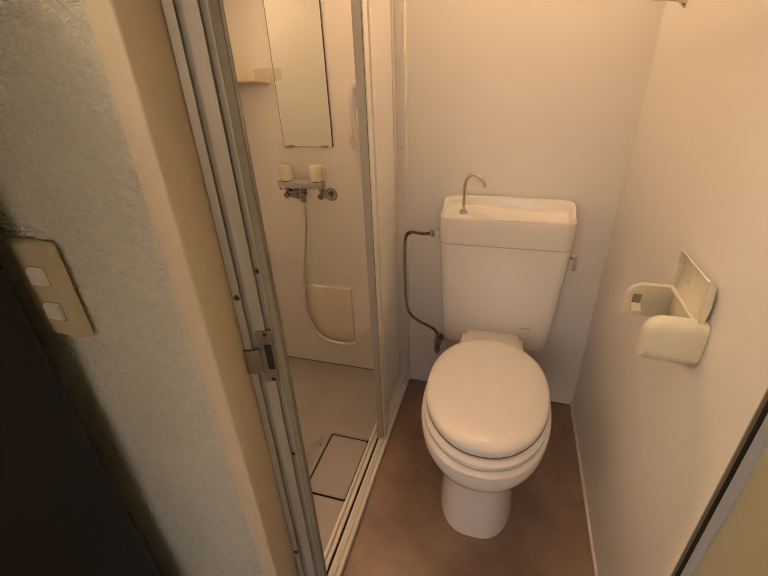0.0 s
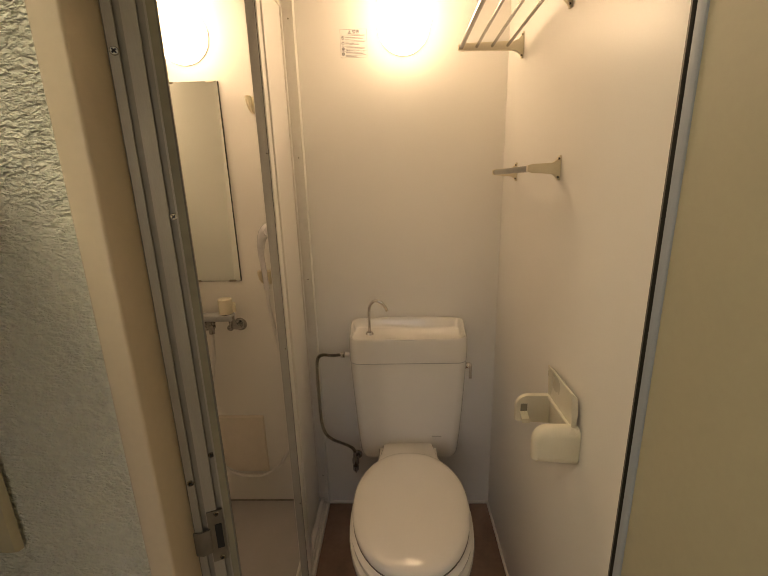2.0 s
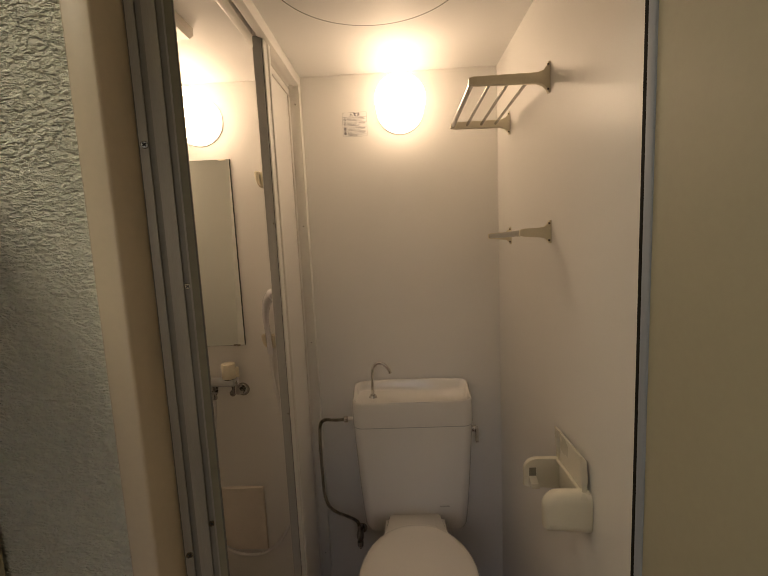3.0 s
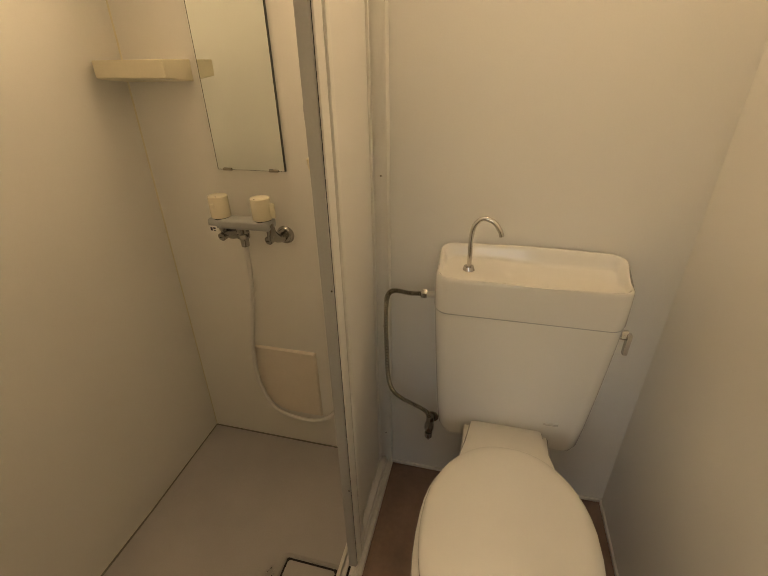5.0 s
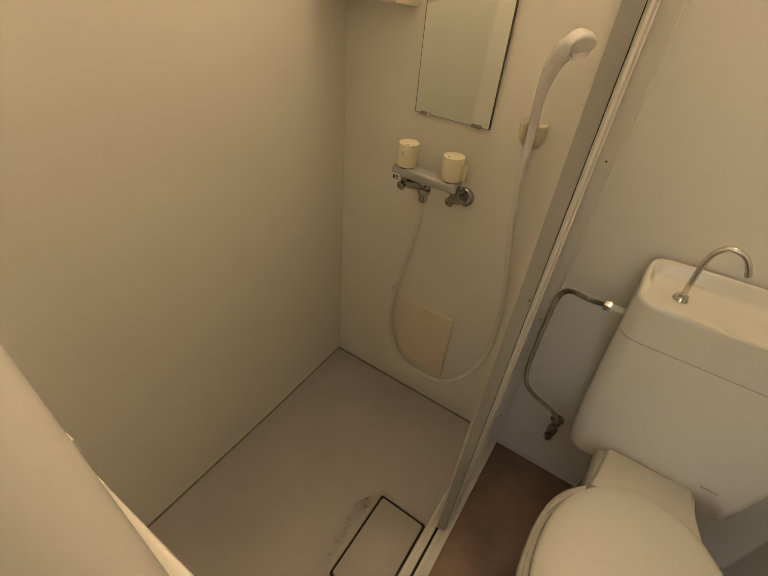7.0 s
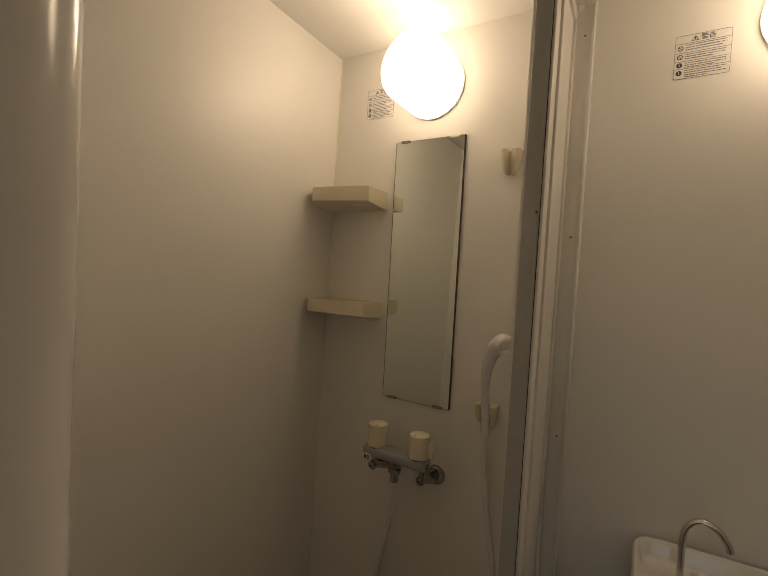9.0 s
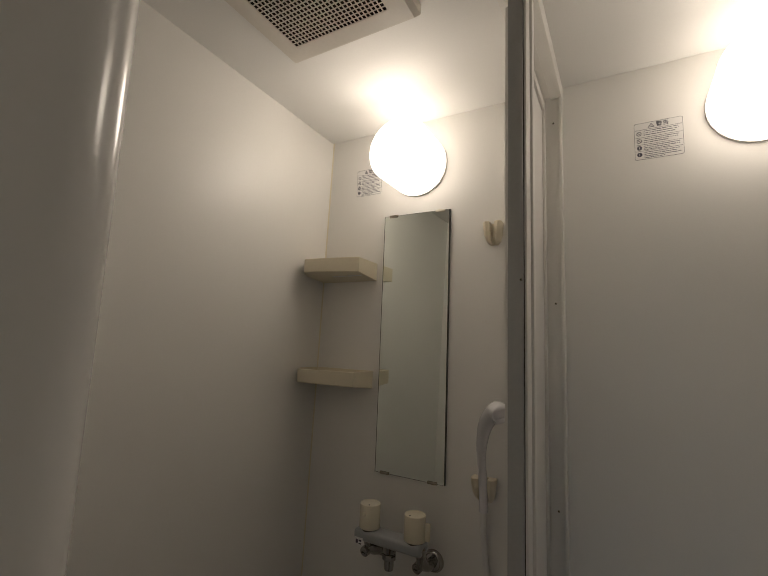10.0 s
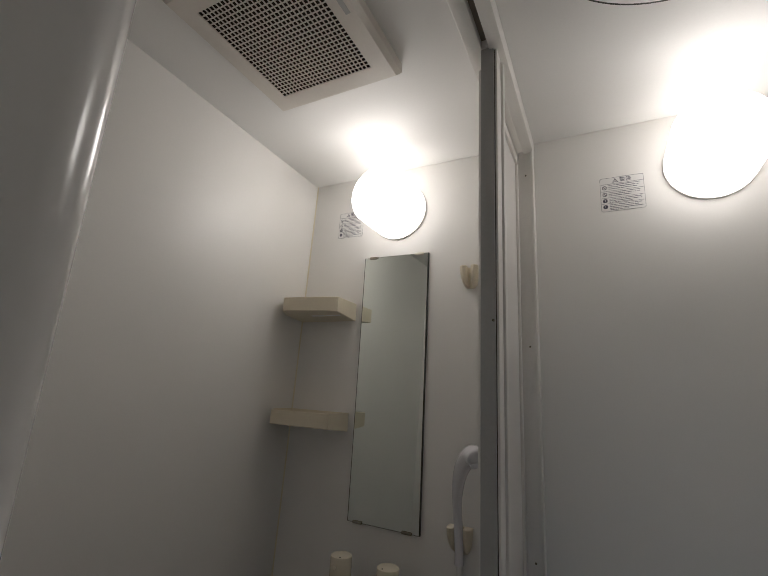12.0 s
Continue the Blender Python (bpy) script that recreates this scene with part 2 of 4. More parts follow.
def egg(cx, y_back, y_front, half, z, n=48, square=2.0, back_half=None):
    """A toilet-seat outline: egg-shaped front, straighter back."""
    ymid = y_back + (y_front - y_back) * 0.46
    out = []
    for k in range(n):
        a = 2 * math.pi * k / n
        c, s = math.cos(a), math.sin(a)
        front = s < 0
        e = square if front else 2.6
        px = abs(c) ** (2 / (square + 0.1 if front else max(square, 2.35))) * (1 if c > 0 else -1)
        py = abs(s) ** (2 / e)
        w = half if front or back_half is None else half + (back_half - half) * py ** 2
        y = ymid - (ymid - y_front) * py if front else ymid + (y_back - ymid) * py
        out.append((cx + w * px, y, z))
    return out


def screw(parent, at, normal, r=0.0035):
    n = Vector(normal)
    a = Vector(at)
    bm = rod(a, a + n * 0.0012, r, 12, r * 0.8)
    s = part("screw", bm, dull_steel, parent, "small steel screw")
    u = n.orthogonal().normalized()
    w = n.cross(u)
    bm = bmesh.new()
    for d, e in ((u, w), (w, u)):
        c = a + n * 0.0013
        vs = [bm.verts.new(c + d * r * 0.6 * i + e * r * 0.16 * j) for i, j in ((-1, -1), (1, -1), (1, 1), (-1, 1))]
        bm.faces.new(vs)
        c2 = [bm.verts.new(v.co + n * 0.0003) for v in vs]
        bm.faces.new(c2)
        for i in range(4):
            bm.faces.new((vs[i], vs[(i + 1) % 4], c2[(i + 1) % 4], c2[i]))
    part("screw_slot", bm, black_seal_and_gap_shade, s)


def structure(name, bm, mat, label, category, sharp=38):
    return tagged(part(name, bm, mat, None, "", sharp), label, category, kind="structure")


# ---- large structure ----
H = 1.972          # unit ceiling
BACK, RIGHT = 0.0, 0.0
LEFT_LOW, LEFT_TOP = -1.403, -1.361

structure("wall_back", box(-1.55, 0.08, 0.0, 0.06, -0.1, H + 0.06), panel_white, "smooth white moulded back wall panel", "wall")
structure("wall_right", box(0.0, 0.05, -1.06, -0.0005, -0.1, H + 0.06), panel_white, "smooth white moulded side wall panel", "wall")
bm = loft([[(LEFT_LOW - 0.004, -1.06, -0.1), (LEFT_LOW, -0.0005, -0.1), (-1.48, -0.0005, -0.1), (-1.48, -1.06, -0.1)],
           [(LEFT_TOP + 0.024, -1.06, H + 0.06), (LEFT_TOP, -0.0005, H + 0.06), (-1.48, -0.0005, H + 0.06), (-1.48, -1.06, H + 0.06)]])
structure("wall_left", bm, panel_white, "smooth white shower side wall panel", "wall")
structure("wall_shower_front", box(-1.42, -0.762, -1.06, -0.962, -0.1, H + 0.06), panel_white, "plain white shower front wall panel", "wall")
structure("wall_unit_front", box(-0.030, -0.0005, -1.058, -1.0, -0.1, H + 0.06), panel_white, "plain white front wall return beside the door", "wall")
structure("wall_above_door", box(-0.762, -0.030, -1.058, -1.0, 1.90, H + 0.06), panel_white, "plain white panel over the doorway", "wall")

# ceiling with a round access hatch
ceil = structure("ceiling", box(-1.55, 0.08, -1.06, 0.06, H, H + 0.05), ceiling_white, "white ceiling panel with a round access hatch", "ceiling")
bm = bmesh.new()
HC, HR = (-0.405, -0.56), 0.228
rings = []
for r, z in ((HR - 0.0012, H + 0.001), (HR - 0.0012, H - 0.0006), (HR + 0.0012, H - 0.0006), (HR + 0.0012, H + 0.001)):
    rings.append([(HC[0] + r * math.cos(a), HC[1] + r * math.sin(a), z) for a in (2 * math.pi * k / 96 for k in range(96))])
hatch = thing("access_hatch", (HC[0], HC[1], H), "round white ceiling access hatch with a thin dark seam", "hatch", kind="structure")
part("seam", loft(rings, bm, False, False), gasket, hatch, "thin dark ring seam")
bm = loft([[(HC[0] + r * math.cos(a), HC[1] + r * math.sin(a), z) for a in (2 * math.pi * k / 96 for k in range(96))] for r, z in ((HR - 0.002, H + 0.001), (HR - 0.002, H - 0.0008), (HR - 0.006, H - 0.0016))])
part("lid", bm, ceiling_white, hatch)

structure("floor_toilet", box(-0.70, 0.0, -1.06, 0.0, -0.1, 0.0), vinyl_brown, "brown mottled vinyl toilet floor", "floor")
PAN_LINE = ((-1.0, 0.0), (-0.36, 0.0), (-0.20, 0.0065), (-0.0002, 0.014))   # the pan falls towards its drain
structure("floor_shower", loft([[(x, -1.0, -0.1)] + [(x, y, z) for y, z in PAN_LINE] + [(x, -0.0002, -0.1)] for x in (-1.46, -0.745)]), pan_grey, "grey moulded shower pan floor", "floor")
# raised lip and dark joint round the pan
structure("baseboard_back", box(-0.692, -0.008, -0.007, -0.0003, 0.0, 0.012, 0.002), frame_white, "thin white cove strip along the back wall", "baseboard")
structure("baseboard_right", box(-0.008, -0.0003, -1.0, -0.0003, 0.0, 0.012, 0.002), frame_white, "thin white cove strip along the side wall", "baseboard")
# fine vertical corner beads
structure("trim_corner_back_right", box(-0.0018, -0.0003, -0.0018, -0.0003, 0.012, H), panel_white, "white corner bead", "trim")

rings = [[(x + 0.0, -0.0003, z), (x + 0.003, -0.0003, z), (x + 0.001, -0.0022, z), (x, -0.003, z)] for x, z in ((LEFT_LOW + 0.001, 0.01), (LEFT_TOP, H))]
structure("trim_corner_caulk", loft(rings), knob_ivory, "yellowed caulk line in the shower corner", "caulk")

# outside hall
structure("wall_hall", box(-2.2, -0.630, -1.170, -1.062, -0.12, 2.4), wallpaper, "cream embossed wallpaper wall beside the door", "wall")
structure("wall_hall_right", box(-0.05, 1.3, -1.170, -1.062, -0.12, 2.4), wallpaper, "cream embossed wallpaper wall", "wall")
structure("wall_hall_over_door", box(-0.630, -0.05, -1.170, -1.062, 1.99, 2.4), wallpaper, "cream embossed wallpaper over the door", "wall")
structure("wall_hall_west", box(-2.3, -2.2, -3.6, -1.062, -0.12, 2.4), wallpaper, "plain cream hall wall", "wall")
structure("wall_hall_east", box(1.3, 1.4, -3.6, -1.062, -0.12, 2.4), wallpaper, "plain cream hall wall", "wall")
structure("wall_hall_south_low", box(-2.3, 1.4, -3.6, -3.5, -0.12, 0.75), wallpaper, "plain cream wall under the window", "wall")
structure("wall_hall_south_high", box(-2.3, 1.4, -3.6, -3.5, 1.95, 2.4), wallpaper, "plain cream wall over the window", "wall")
structure("wall_hall_south_west", box(-2.3, -1.35, -3.6, -3.5, 0.75, 1.95), wallpaper, "plain cream wall beside the window", "wall")
structure("wall_hall_south_east", box(0.35, 1.4, -3.6, -3.5, 0.75, 1.95), wallpaper, "plain cream wall beside the window", "wall")
structure("ceiling_hall", box(-2.3, 1.4, -3.6, -1.062, 2.4, 2.5), ceiling_white, "plain white hall ceiling", "ceiling")
structure("floor_hall", box(-2.3, 1.4, -3.6, -1.06, -0.2, -0.12), hall_floor_wood, "brown wooden hall floor", "floor")
structure("ground", box(-40, 40, -40, 40, -3.3, -3.2), hall_floor_wood, "plain ground outside the window", "ground")

# ---- door frame ----
casing = thing("door_casing", (-0.64, -1.16, -0.12), "cream painted wooden door casing with rounded edges", "door casing", kind="structure")
part("casing_jamb", box(-0.6375, -0.611, -1.182, -1.130, -0.12, 1.99, 0.003, 3), casing_paint, casing)
part("casing_jamb", box(-0.082, -0.05, -1.188, -1.122, -0.12, 1.99, 0.006, 3), casing_paint, casing)
part("casing_head", box(-0.611, -0.082, -1.182, -1.122, 1.955, 1.99, 0.004, 3), casing_paint, casing)

jamb = thing("door_frame", (-0.61, -1.09, -0.1), "worn aluminium door frame with screws and a latch strike plate", "door frame", kind="structure")
JA, JB = Vector((-0.610, -1.137, 0)), Vector((-0.571, -1.120, 0))
JN = Vector((0.40, -0.917, 0))
def on_jamb(f, inset=0.0, z=0.0):
    p = JA.lerp(JB, f) - JN * inset
    return (p.x, p.y, z)
def band(name, f0, f1, inset, mat, label=""):
    """One strip of the stepped frame profile, over its full height."""
    part(name, loft([[on_jamb(f0, inset, z), on_jamb(f1, inset, z), on_jamb(f1, 0.016, z), on_jamb(f0, 0.016, z)] for z in (-0.1, 1.95)]), mat, jamb, label)
part("frame_body", loft([[on_jamb(0, 0.014, z), on_jamb(1, 0.014, z), (-0.625, -1.0615, z), (-0.650, -1.0615, z)] for z in (-0.1, 1.95)]), jamb_metal, jamb)
band("bead", -0.02, 0.02, 0.002, door_seal, "thin dark joint")
band("frame_face", 0.02, 0.20, 0.0, jamb_metal, "satin aluminium face")
# the groove's shade is in its darker colour
band("groove", 0.20, 0.34, 0.004, jamb_shade, "groove with its shade put into the colour")
band("frame_face", 0.34, 0.62, 0.001, jamb_metal, "satin aluminium face")
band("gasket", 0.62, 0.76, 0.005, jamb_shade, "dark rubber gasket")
band("seal_bead", 0.76, 0.80, 0.001, jamb_metal, "pale seal bead")
band("seal", 0.80, 0.965, 0.002, olive_seal, "olive rubber seal")
band("stop_edge", 0.965, 1.0, 0.001, lip_seal, "dark stop edge")
part("frame_face", box(-0.095, -0.05, -1.1285, -1.078, -0.1, 1.95, 0.001), channel_dark, jamb, "dark grey hinge channel")
part("frame_lip", box(-0.0975, -0.05, -1.078, -1.074, -0.1, 1.95, 0.001), jamb_metal, jamb, "thin pale frame lip")
part("frame_return", box(-0.093, -0.05, -1.074, -1.0585, -0.1, 1.95), panel_white, jamb, "white return of the unit wall")
part("gasket", box(-0.133, -0.095, -1.152, -1.129, -0.1, 1.95, 0.002), channel_dark, jamb, "dark rubber gasket")
part("frame_head", box(-0.608, -0.128, -1.118, -1.058, 1.92, 1.955), aluminium, jamb)
for z in (0.61, 1.064, 1.496):
    screw(jamb, on_jamb(0.12, 0.0, z), JN, 0.0038)
for z in (0.82, 1.09, 1.356, 1.70):
    screw(jamb, on_jamb(0.70, 0.005, z), JN, 0.0035)
for z in (0.62, 0.98, 1.3):
    screw(jamb, (-0.133, -1.142, z), (-1, 0, 0), 0.004)

# strike plate with its bent lip
def strike_quad(f0, f1, z0, z1, lo, hi):
    return loft([[on_jamb(f0, k, z0), on_jamb(f1, k, z0), on_jamb(f1, k, z1), on_jamb(f0, k, z1)] for k in (lo, hi)])
strike = part("strike_plate", strike_quad(0.36, 0.76, 0.950, 1.020, 0.002, -0.0012), strike_steel, jamb, "bent steel latch strike plate")
bm = loft([[on_jamb(0.40, -0.0012, z), on_jamb(0.40, -0.003, z), on_jamb(0.14, -0.005, z), on_jamb(-0.04, -0.001, z), on_jamb(-0.04, 0.001, z), on_jamb(0.15, -0.003, z)] for z in (0.966, 0.998)])
part("lip", bm, strike_steel, strike)
# no opening is cut; a raised black patch paints the hole's darkness
part("latch_hole", strike_quad(0.52, 0.70, 0.968, 1.002, 0.0, -0.0016), black_seal_and_gap_shade, strike, "latch hole painted on as a black patch")
for z in (0.954, 1.016):
    screw(strike, on_jamb(0.60, -0.0012, z), JN, 0.003)

# ---- open door leaf ----
leaf = thing("toilet_door", (-0.12, -1.4, -0.08), "olive cream door leaf with aluminium edge, standing open", "door", kind="structure")
part("panel", box(-0.150, -0.120, -1.66, -1.179, -0.08, 1.93, 0.001), door_paint, leaf)
part("edge_stile", box(-0.1515, -0.118, -1.179, -1.1675, -0.08, 1.93, 0.0015), stile_metal, leaf, "blue-grey aluminium edge stile")
part("edge_stile", box(-0.1515, -0.118, -1.68, -1.66, -0.08, 1.93, 0.0015), stile_metal, leaf, "blue-grey aluminium edge stile")
part("edge_gasket", box(-0.1495, -0.120, -1.1675, -1.1590, -0.08, 1.93, 0.001), black_rubber, leaf, "dark edge gasket")

# dark sealant line round the shower pan
seal = thing("pan_seal", (-1.39, -0.4, 0.008), "thin dark sealant line round the shower pan", "trim", kind="structure")
part("seal_strip", loft([[(LEFT_LOW - 0.002, y, z - 0.001), (LEFT_LOW + 0.0050, y, z - 0.001), (LEFT_LOW + 0.0030, y, z + 0.003), (LEFT_LOW - 0.002, y, z + 0.004)] for y, z in PAN_LINE[:-1] + ((-0.001, 0.014),)]), shadow_gap, seal)
part("seal_strip", box(LEFT_LOW + 0.005, -0.753, -0.0042, -0.0004, 0.0135, 0.0172), shadow_gap, seal)

# ---- partition between toilet and shower ----
post_t = thing("front_post", (-0.725, -0.99, 0.0), "glossy white rounded post beside the shower opening", "post", kind="structure")
rings = [[(x, y, z) for x, y, _ in rounded_rect(-0.7285, -1.0, 0.067, 0.116, 0, 0.020, 8)] for z in (0.0, H - 0.0005)]
part("post_body", loft(rings), post_white, post_t)
part("door_catch", loft([[(x, y, z) for x, z, _ in rounded_rect(-0.733, 0.926, 0.024 - 2 * i, 0.052 - 3 * i, 0, 0.005)] for y, i in ((-0.9425, 0), (-0.932, 0.0), (-0.926, 0.003))]), holder_ivory, post_t, "small ivory plastic door catch")

screen = thing("sliding_shower_screen", (-0.717, -0.2, 0.03), "white framed sliding shower door, slid open beside the toilet", "shower door", kind="structure")
part("door_panel", box(-0.738, -0.730, -0.355, -0.024, 0.034, 1.925), panel_white, screen, "plain white door panel")
part("end_stile", box(-0.727, -0.7045, -0.386, -0.352, 0.022, 1.94, 0.0015), frame_grey, screen, "grey door end stile")
part("stile_seal", box(-0.7045, -0.7035, -0.381, -0.352, 0.022, 1.94), black_seal_and_gap_shade, screen, "thin black seal")
part("stile_rib", box(-0.7035, -0.6995, -0.382, -0.352, 0.022, 1.94, 0.001), frame_white, screen)
part("stile_rib", box(-0.7035, -0.7010, -0.352, -0.346, 0.022, 1.94), frame_warm, screen)
part("stile_rib", box(-0.730, -0.6965, -0.346, -0.330, 0.030, 1.94, 0.0015), frame_white, screen)
part("panel_bead", box(-0.730, -0.724, -0.036, -0.028, 0.034, 1.925, 0.001), frame_white, screen)
part("panel_bead", box(-0.730, -0.724, -0.330, -0.028, 1.905, 1.925, 0.001), frame_white, screen)

sframe = thing("shower_frame", (-0.717, -0.45, 0.0), "white painted frame of the shower opening with sill tracks", "frame", kind="structure")
part("wall_stile", box(-0.724, -0.694, -0.022, -0.0004, 0.0, H - 0.0005, 0.002), frame_white, sframe)
part("stile_edge", box(-0.694, -0.689, -0.030, -0.0004, 0.0, H - 0.0005, 0.001), frame_white, sframe)
part("header", box(-0.752, -0.726, -0.94, -0.0005, 1.942, H - 0.0005, 0.002), frame_white, sframe)
part("header", box(-0.712, -0.688, -0.94, -0.0005, 1.935, H - 0.0005, 0.002), frame_white, sframe)
# brown infill paints the shade up inside the white track
part("header_groove", box(-0.726, -0.712, -0.94, -0.386, 1.958, H - 0.0005), jamb_shade, sframe, "track groove with its shade painted dark")
part("header_infill", box(-0.726, -0.712, -0.386, -0.0005, 1.942, H - 0.0005), frame_white, sframe)
part("sill", box(-0.752, -0.688, -0.94, -0.0005, 0.0, 0.018), frame_white, sframe)
for x0, x1, h in ((-0.752, -0.742, 0.030), (-0.733, -0.728, 0.026), (-0.706, -0.700, 0.028), (-0.694, -0.688, 0.022)):
    part("track_rib", box(x0, x1, -0.94, -0.0005, 0.018, h, 0.001), frame_white, sframe)
part("track_rib", box(-0.7205, -0.708, -0.94, -0.386, 0.018, 0.0235, 0.001), frame_white, sframe)
# thin black strip on the sill, painted shade of the slot
part("track_groove", box(-0.7278, -0.7207, -0.94, -0.386, 0.018, 0.0188), black_seal_and_gap_shade, sframe, "track groove with its shade painted dark")
part("sill_ledge", box(-0.7225, -0.7065, -0.329, -0.0225, 0.018, 0.044, 0.002), frame_white, sframe, "raised white ledge behind the door")
for z in (0.16, 0.59, 1.02, 1.452, 1.875):
    screw(sframe, (-0.707, -0.022, z), (0, -1, 0), 0.0024)
for z in (0.35, 0.9, 1.45):
    screw(screen, (-0.7045 - 0.003, -0.386, z), (0, -1, 0), 0.0022)

# ---- drain cover in the shower pan ----
drain = thing("floor_drain", (-0.835, -0.52, 0.0), "grey rectangular drain cover set in the shower pan", "drain")
part("slot", box(-0.912, -0.757, -0.655, -0.395, 0.0002, 0.0012, 0.0004), black_seal_and_gap_shade, drain, "dark gap round the cover")
bm = loft([rounded_rect(-0.8345, -0.525, 0.142, 0.246, 0.0005, 0.008), rounded_rect(-0.8345, -0.525, 0.142, 0.246, 0.0035, 0.008), rounded_rect(-0.8345, -0.525, 0.138, 0.242, 0.0045, 0.007)])
part("cover", bm, pan_grey, drain)
rings = [rounded_rect(-0.8345, -0.525, w, d, z, 0.014) for w, d, z in ((0.158, 0.264, 0.0005), (0.160, 0.266, 0.0035), (0.170, 0.276, 0.0035), (0.180, 0.286, 0.0002))]
part("rim", loft(rings, None, False, False), pan_grey, drain, "raised moulded rim")

# ---- lamps ----
def wall_lamp(cx, cz, R, label):
    lamp = thing("wall_lamp", (cx, 0.0, cz), label, "lamp", "round wall lamps")
    def disc(y, r):
        return [(cx + r * math.cos(a), y, cz + r * math.sin(a)) for a in (2 * math.pi * k / 48 for k in range(48))]
    part("base", loft([disc(-0.0005, R - 0.001), disc(-0.007, R - 0.001), disc(-0.008, R - 0.004)]), frame_white, lamp, "thin pale lamp base")
    part("shade_side", loft([disc(-0.009, R - 0.002), disc(-0.011, R), disc(-0.124, R)], None, True, False), rim_glow, lamp, "glowing white side of the shade")
    def bend(k):
        a = radians(15 * k)
        return disc(-0.124 - 0.011 * math.sin(a), R - 0.011 * (1 - math.cos(a)))
    part("shade", loft([bend(k) for k in range(7)] + [disc(-0.1365, 0.04), disc(-0.137, 0.01)], None, False, True), lamp_glow, lamp, "glowing white opal shade front")
    return lamp


wall_lamp(-0.340, 1.842, 0.0825, "round white wall lamp glowing over the toilet")
wall_lamp(-1.060, 1.839, 0.084, "round white wall lamp glowing over the shower mirror")


# ---- toilet ----
TX = -0.346
TT = -0.341     # middle of the tank
toilet = thing("toilet", (TX, -0.4, 0.0), "white porcelain toilet with closed lid and hand-wash tank", "toilet")
# bowl and pedestal
rings = []
for z, yb, yf, half, sq in ((0.0, -0.20, -0.664, 0.121, 2.7), (0.03, -0.20, -0.660, 0.119, 2.7), (0.12, -0.20, -0.652, 0.114, 2.6), (0.20, -0.20, -0.652, 0.113, 2.5), (0.245, -0.20, -0.668, 0.124, 2.4),
                            (0.272, -0.21, -0.700, 0.152, 2.2), (0.296, -0.22, -0.728, 0.175, 2.1), (0.330, -0.22, -0.742, 0.186, 2.1), (0.358, -0.22, -0.744, 0.188, 2.1), (0.368, -0.22, -0.742, 0.186, 2.1), (0.374, -0.22, -0.734, 0.178, 2.1)):
    rings.append(egg(TX, yb, yf, half, z, square=sq))
part("bowl", loft(rings), porcelain, toilet)
# this ring and the one under the lid paint the overhang's shade
part("gap_shade_ring", loft([egg(TX, -0.262, -0.7265, 0.1802, z) for z in (0.3735, 0.3795)]), frame_warm, toilet, "grey ring painted as the shade under the seat")
rings = [egg(TX, -0.262, yf, half, z) for z, yf, half in ((0.379, -0.720, 0.176), (0.381, -0.727, 0.181), (0.391, -0.728, 0.182), (0.397, -0.722, 0.177), (0.399, -0.708, 0.166))]
part("seat", loft(rings), seat_plastic, toilet, "white plastic seat")
part("gap_shade_ring", loft([egg(TX, -0.262, -0.7085, 0.1745, z) for z in (0.3965, 0.4020)]), shadow_gap, toilet, "dark ring painted as the shade under the lid")
rings = []
for z, yf, half in ((0.4015, -0.704, 0.171), (0.405, -0.709, 0.175), (0.419, -0.710, 0.176), (0.425, -0.706, 0.173), (0.430, -0.697, 0.166), (0.434, -0.680, 0.153), (0.437, -0.650, 0.130), (0.4395, -0.60, 0.095), (0.441, -0.55, 0.05), (0.4415, -0.51, 0.015)):
    yb = -0.252 - max(0, 0.176 - half) * 0.9
    ring = egg(TX, yb, yf, half, z, back_half=half * 0.85)
    lift = min(1, max(0, (z - 0.412) / 0.013))
    rings.append([(x, y, zz + lift * 0.20 * max(0, y + 0.56) ** 2) for x, y, zz in ring])
part("lid", loft(rings), seat_plastic, toilet, "white closed plastic lid")
# neck that carries the tank
rings = [rounded_rect(TX, -0.20, w, d, z, 0.02) for w, d, z in ((0.19, 0.20, 0.0), (0.19, 0.20, 0.22), (0.215, 0.24, 0.30), (0.222, 0.25, 0.372), (0.212, 0.24, 0.380))]
part("neck", loft(rings), porcelain, toilet)
def deck_ring(y, half, top):
    return [(TX + x, y, z) for x, z in ((-half, 0.365), (half, 0.365), (half, top - 0.014), (half - 0.004, top - 0.004), (half - 0.014, top), (-half + 0.014, top), (-half + 0.004, top - 0.004), (-half, top - 0.014))]
part("hinge_cover", loft([deck_ring(-0.110, 0.092, 0.398), deck_ring(-0.16, 0.096, 0.402), deck_ring(-0.22, 0.104, 0.410), deck_ring(-0.258, 0.112, 0.416), deck_ring(-0.272, 0.114, 0.414)]), seat_plastic, toilet, "white seat hinge cover")
# tank body, narrower below
rings = []
for z, w, d, r in ((0.328, 0.345, 0.108, 0.03), (0.334, 0.362, 0.119, 0.034), (0.352, 0.374, 0.125, 0.035), (0.42, 0.386, 0.128, 0.034), (0.50, 0.397, 0.130, 0.033), (0.62, 0.411, 0.133, 0.032), (0.70, 0.419, 0.135, 0.032), (0.733, 0.421, 0.135, 0.032)):
    rings.append(rounded_rect(TT, -0.010 - d / 2, w, d, z, r, 6, 0.012))
tank = part("tank", loft(rings), porcelain, toilet)
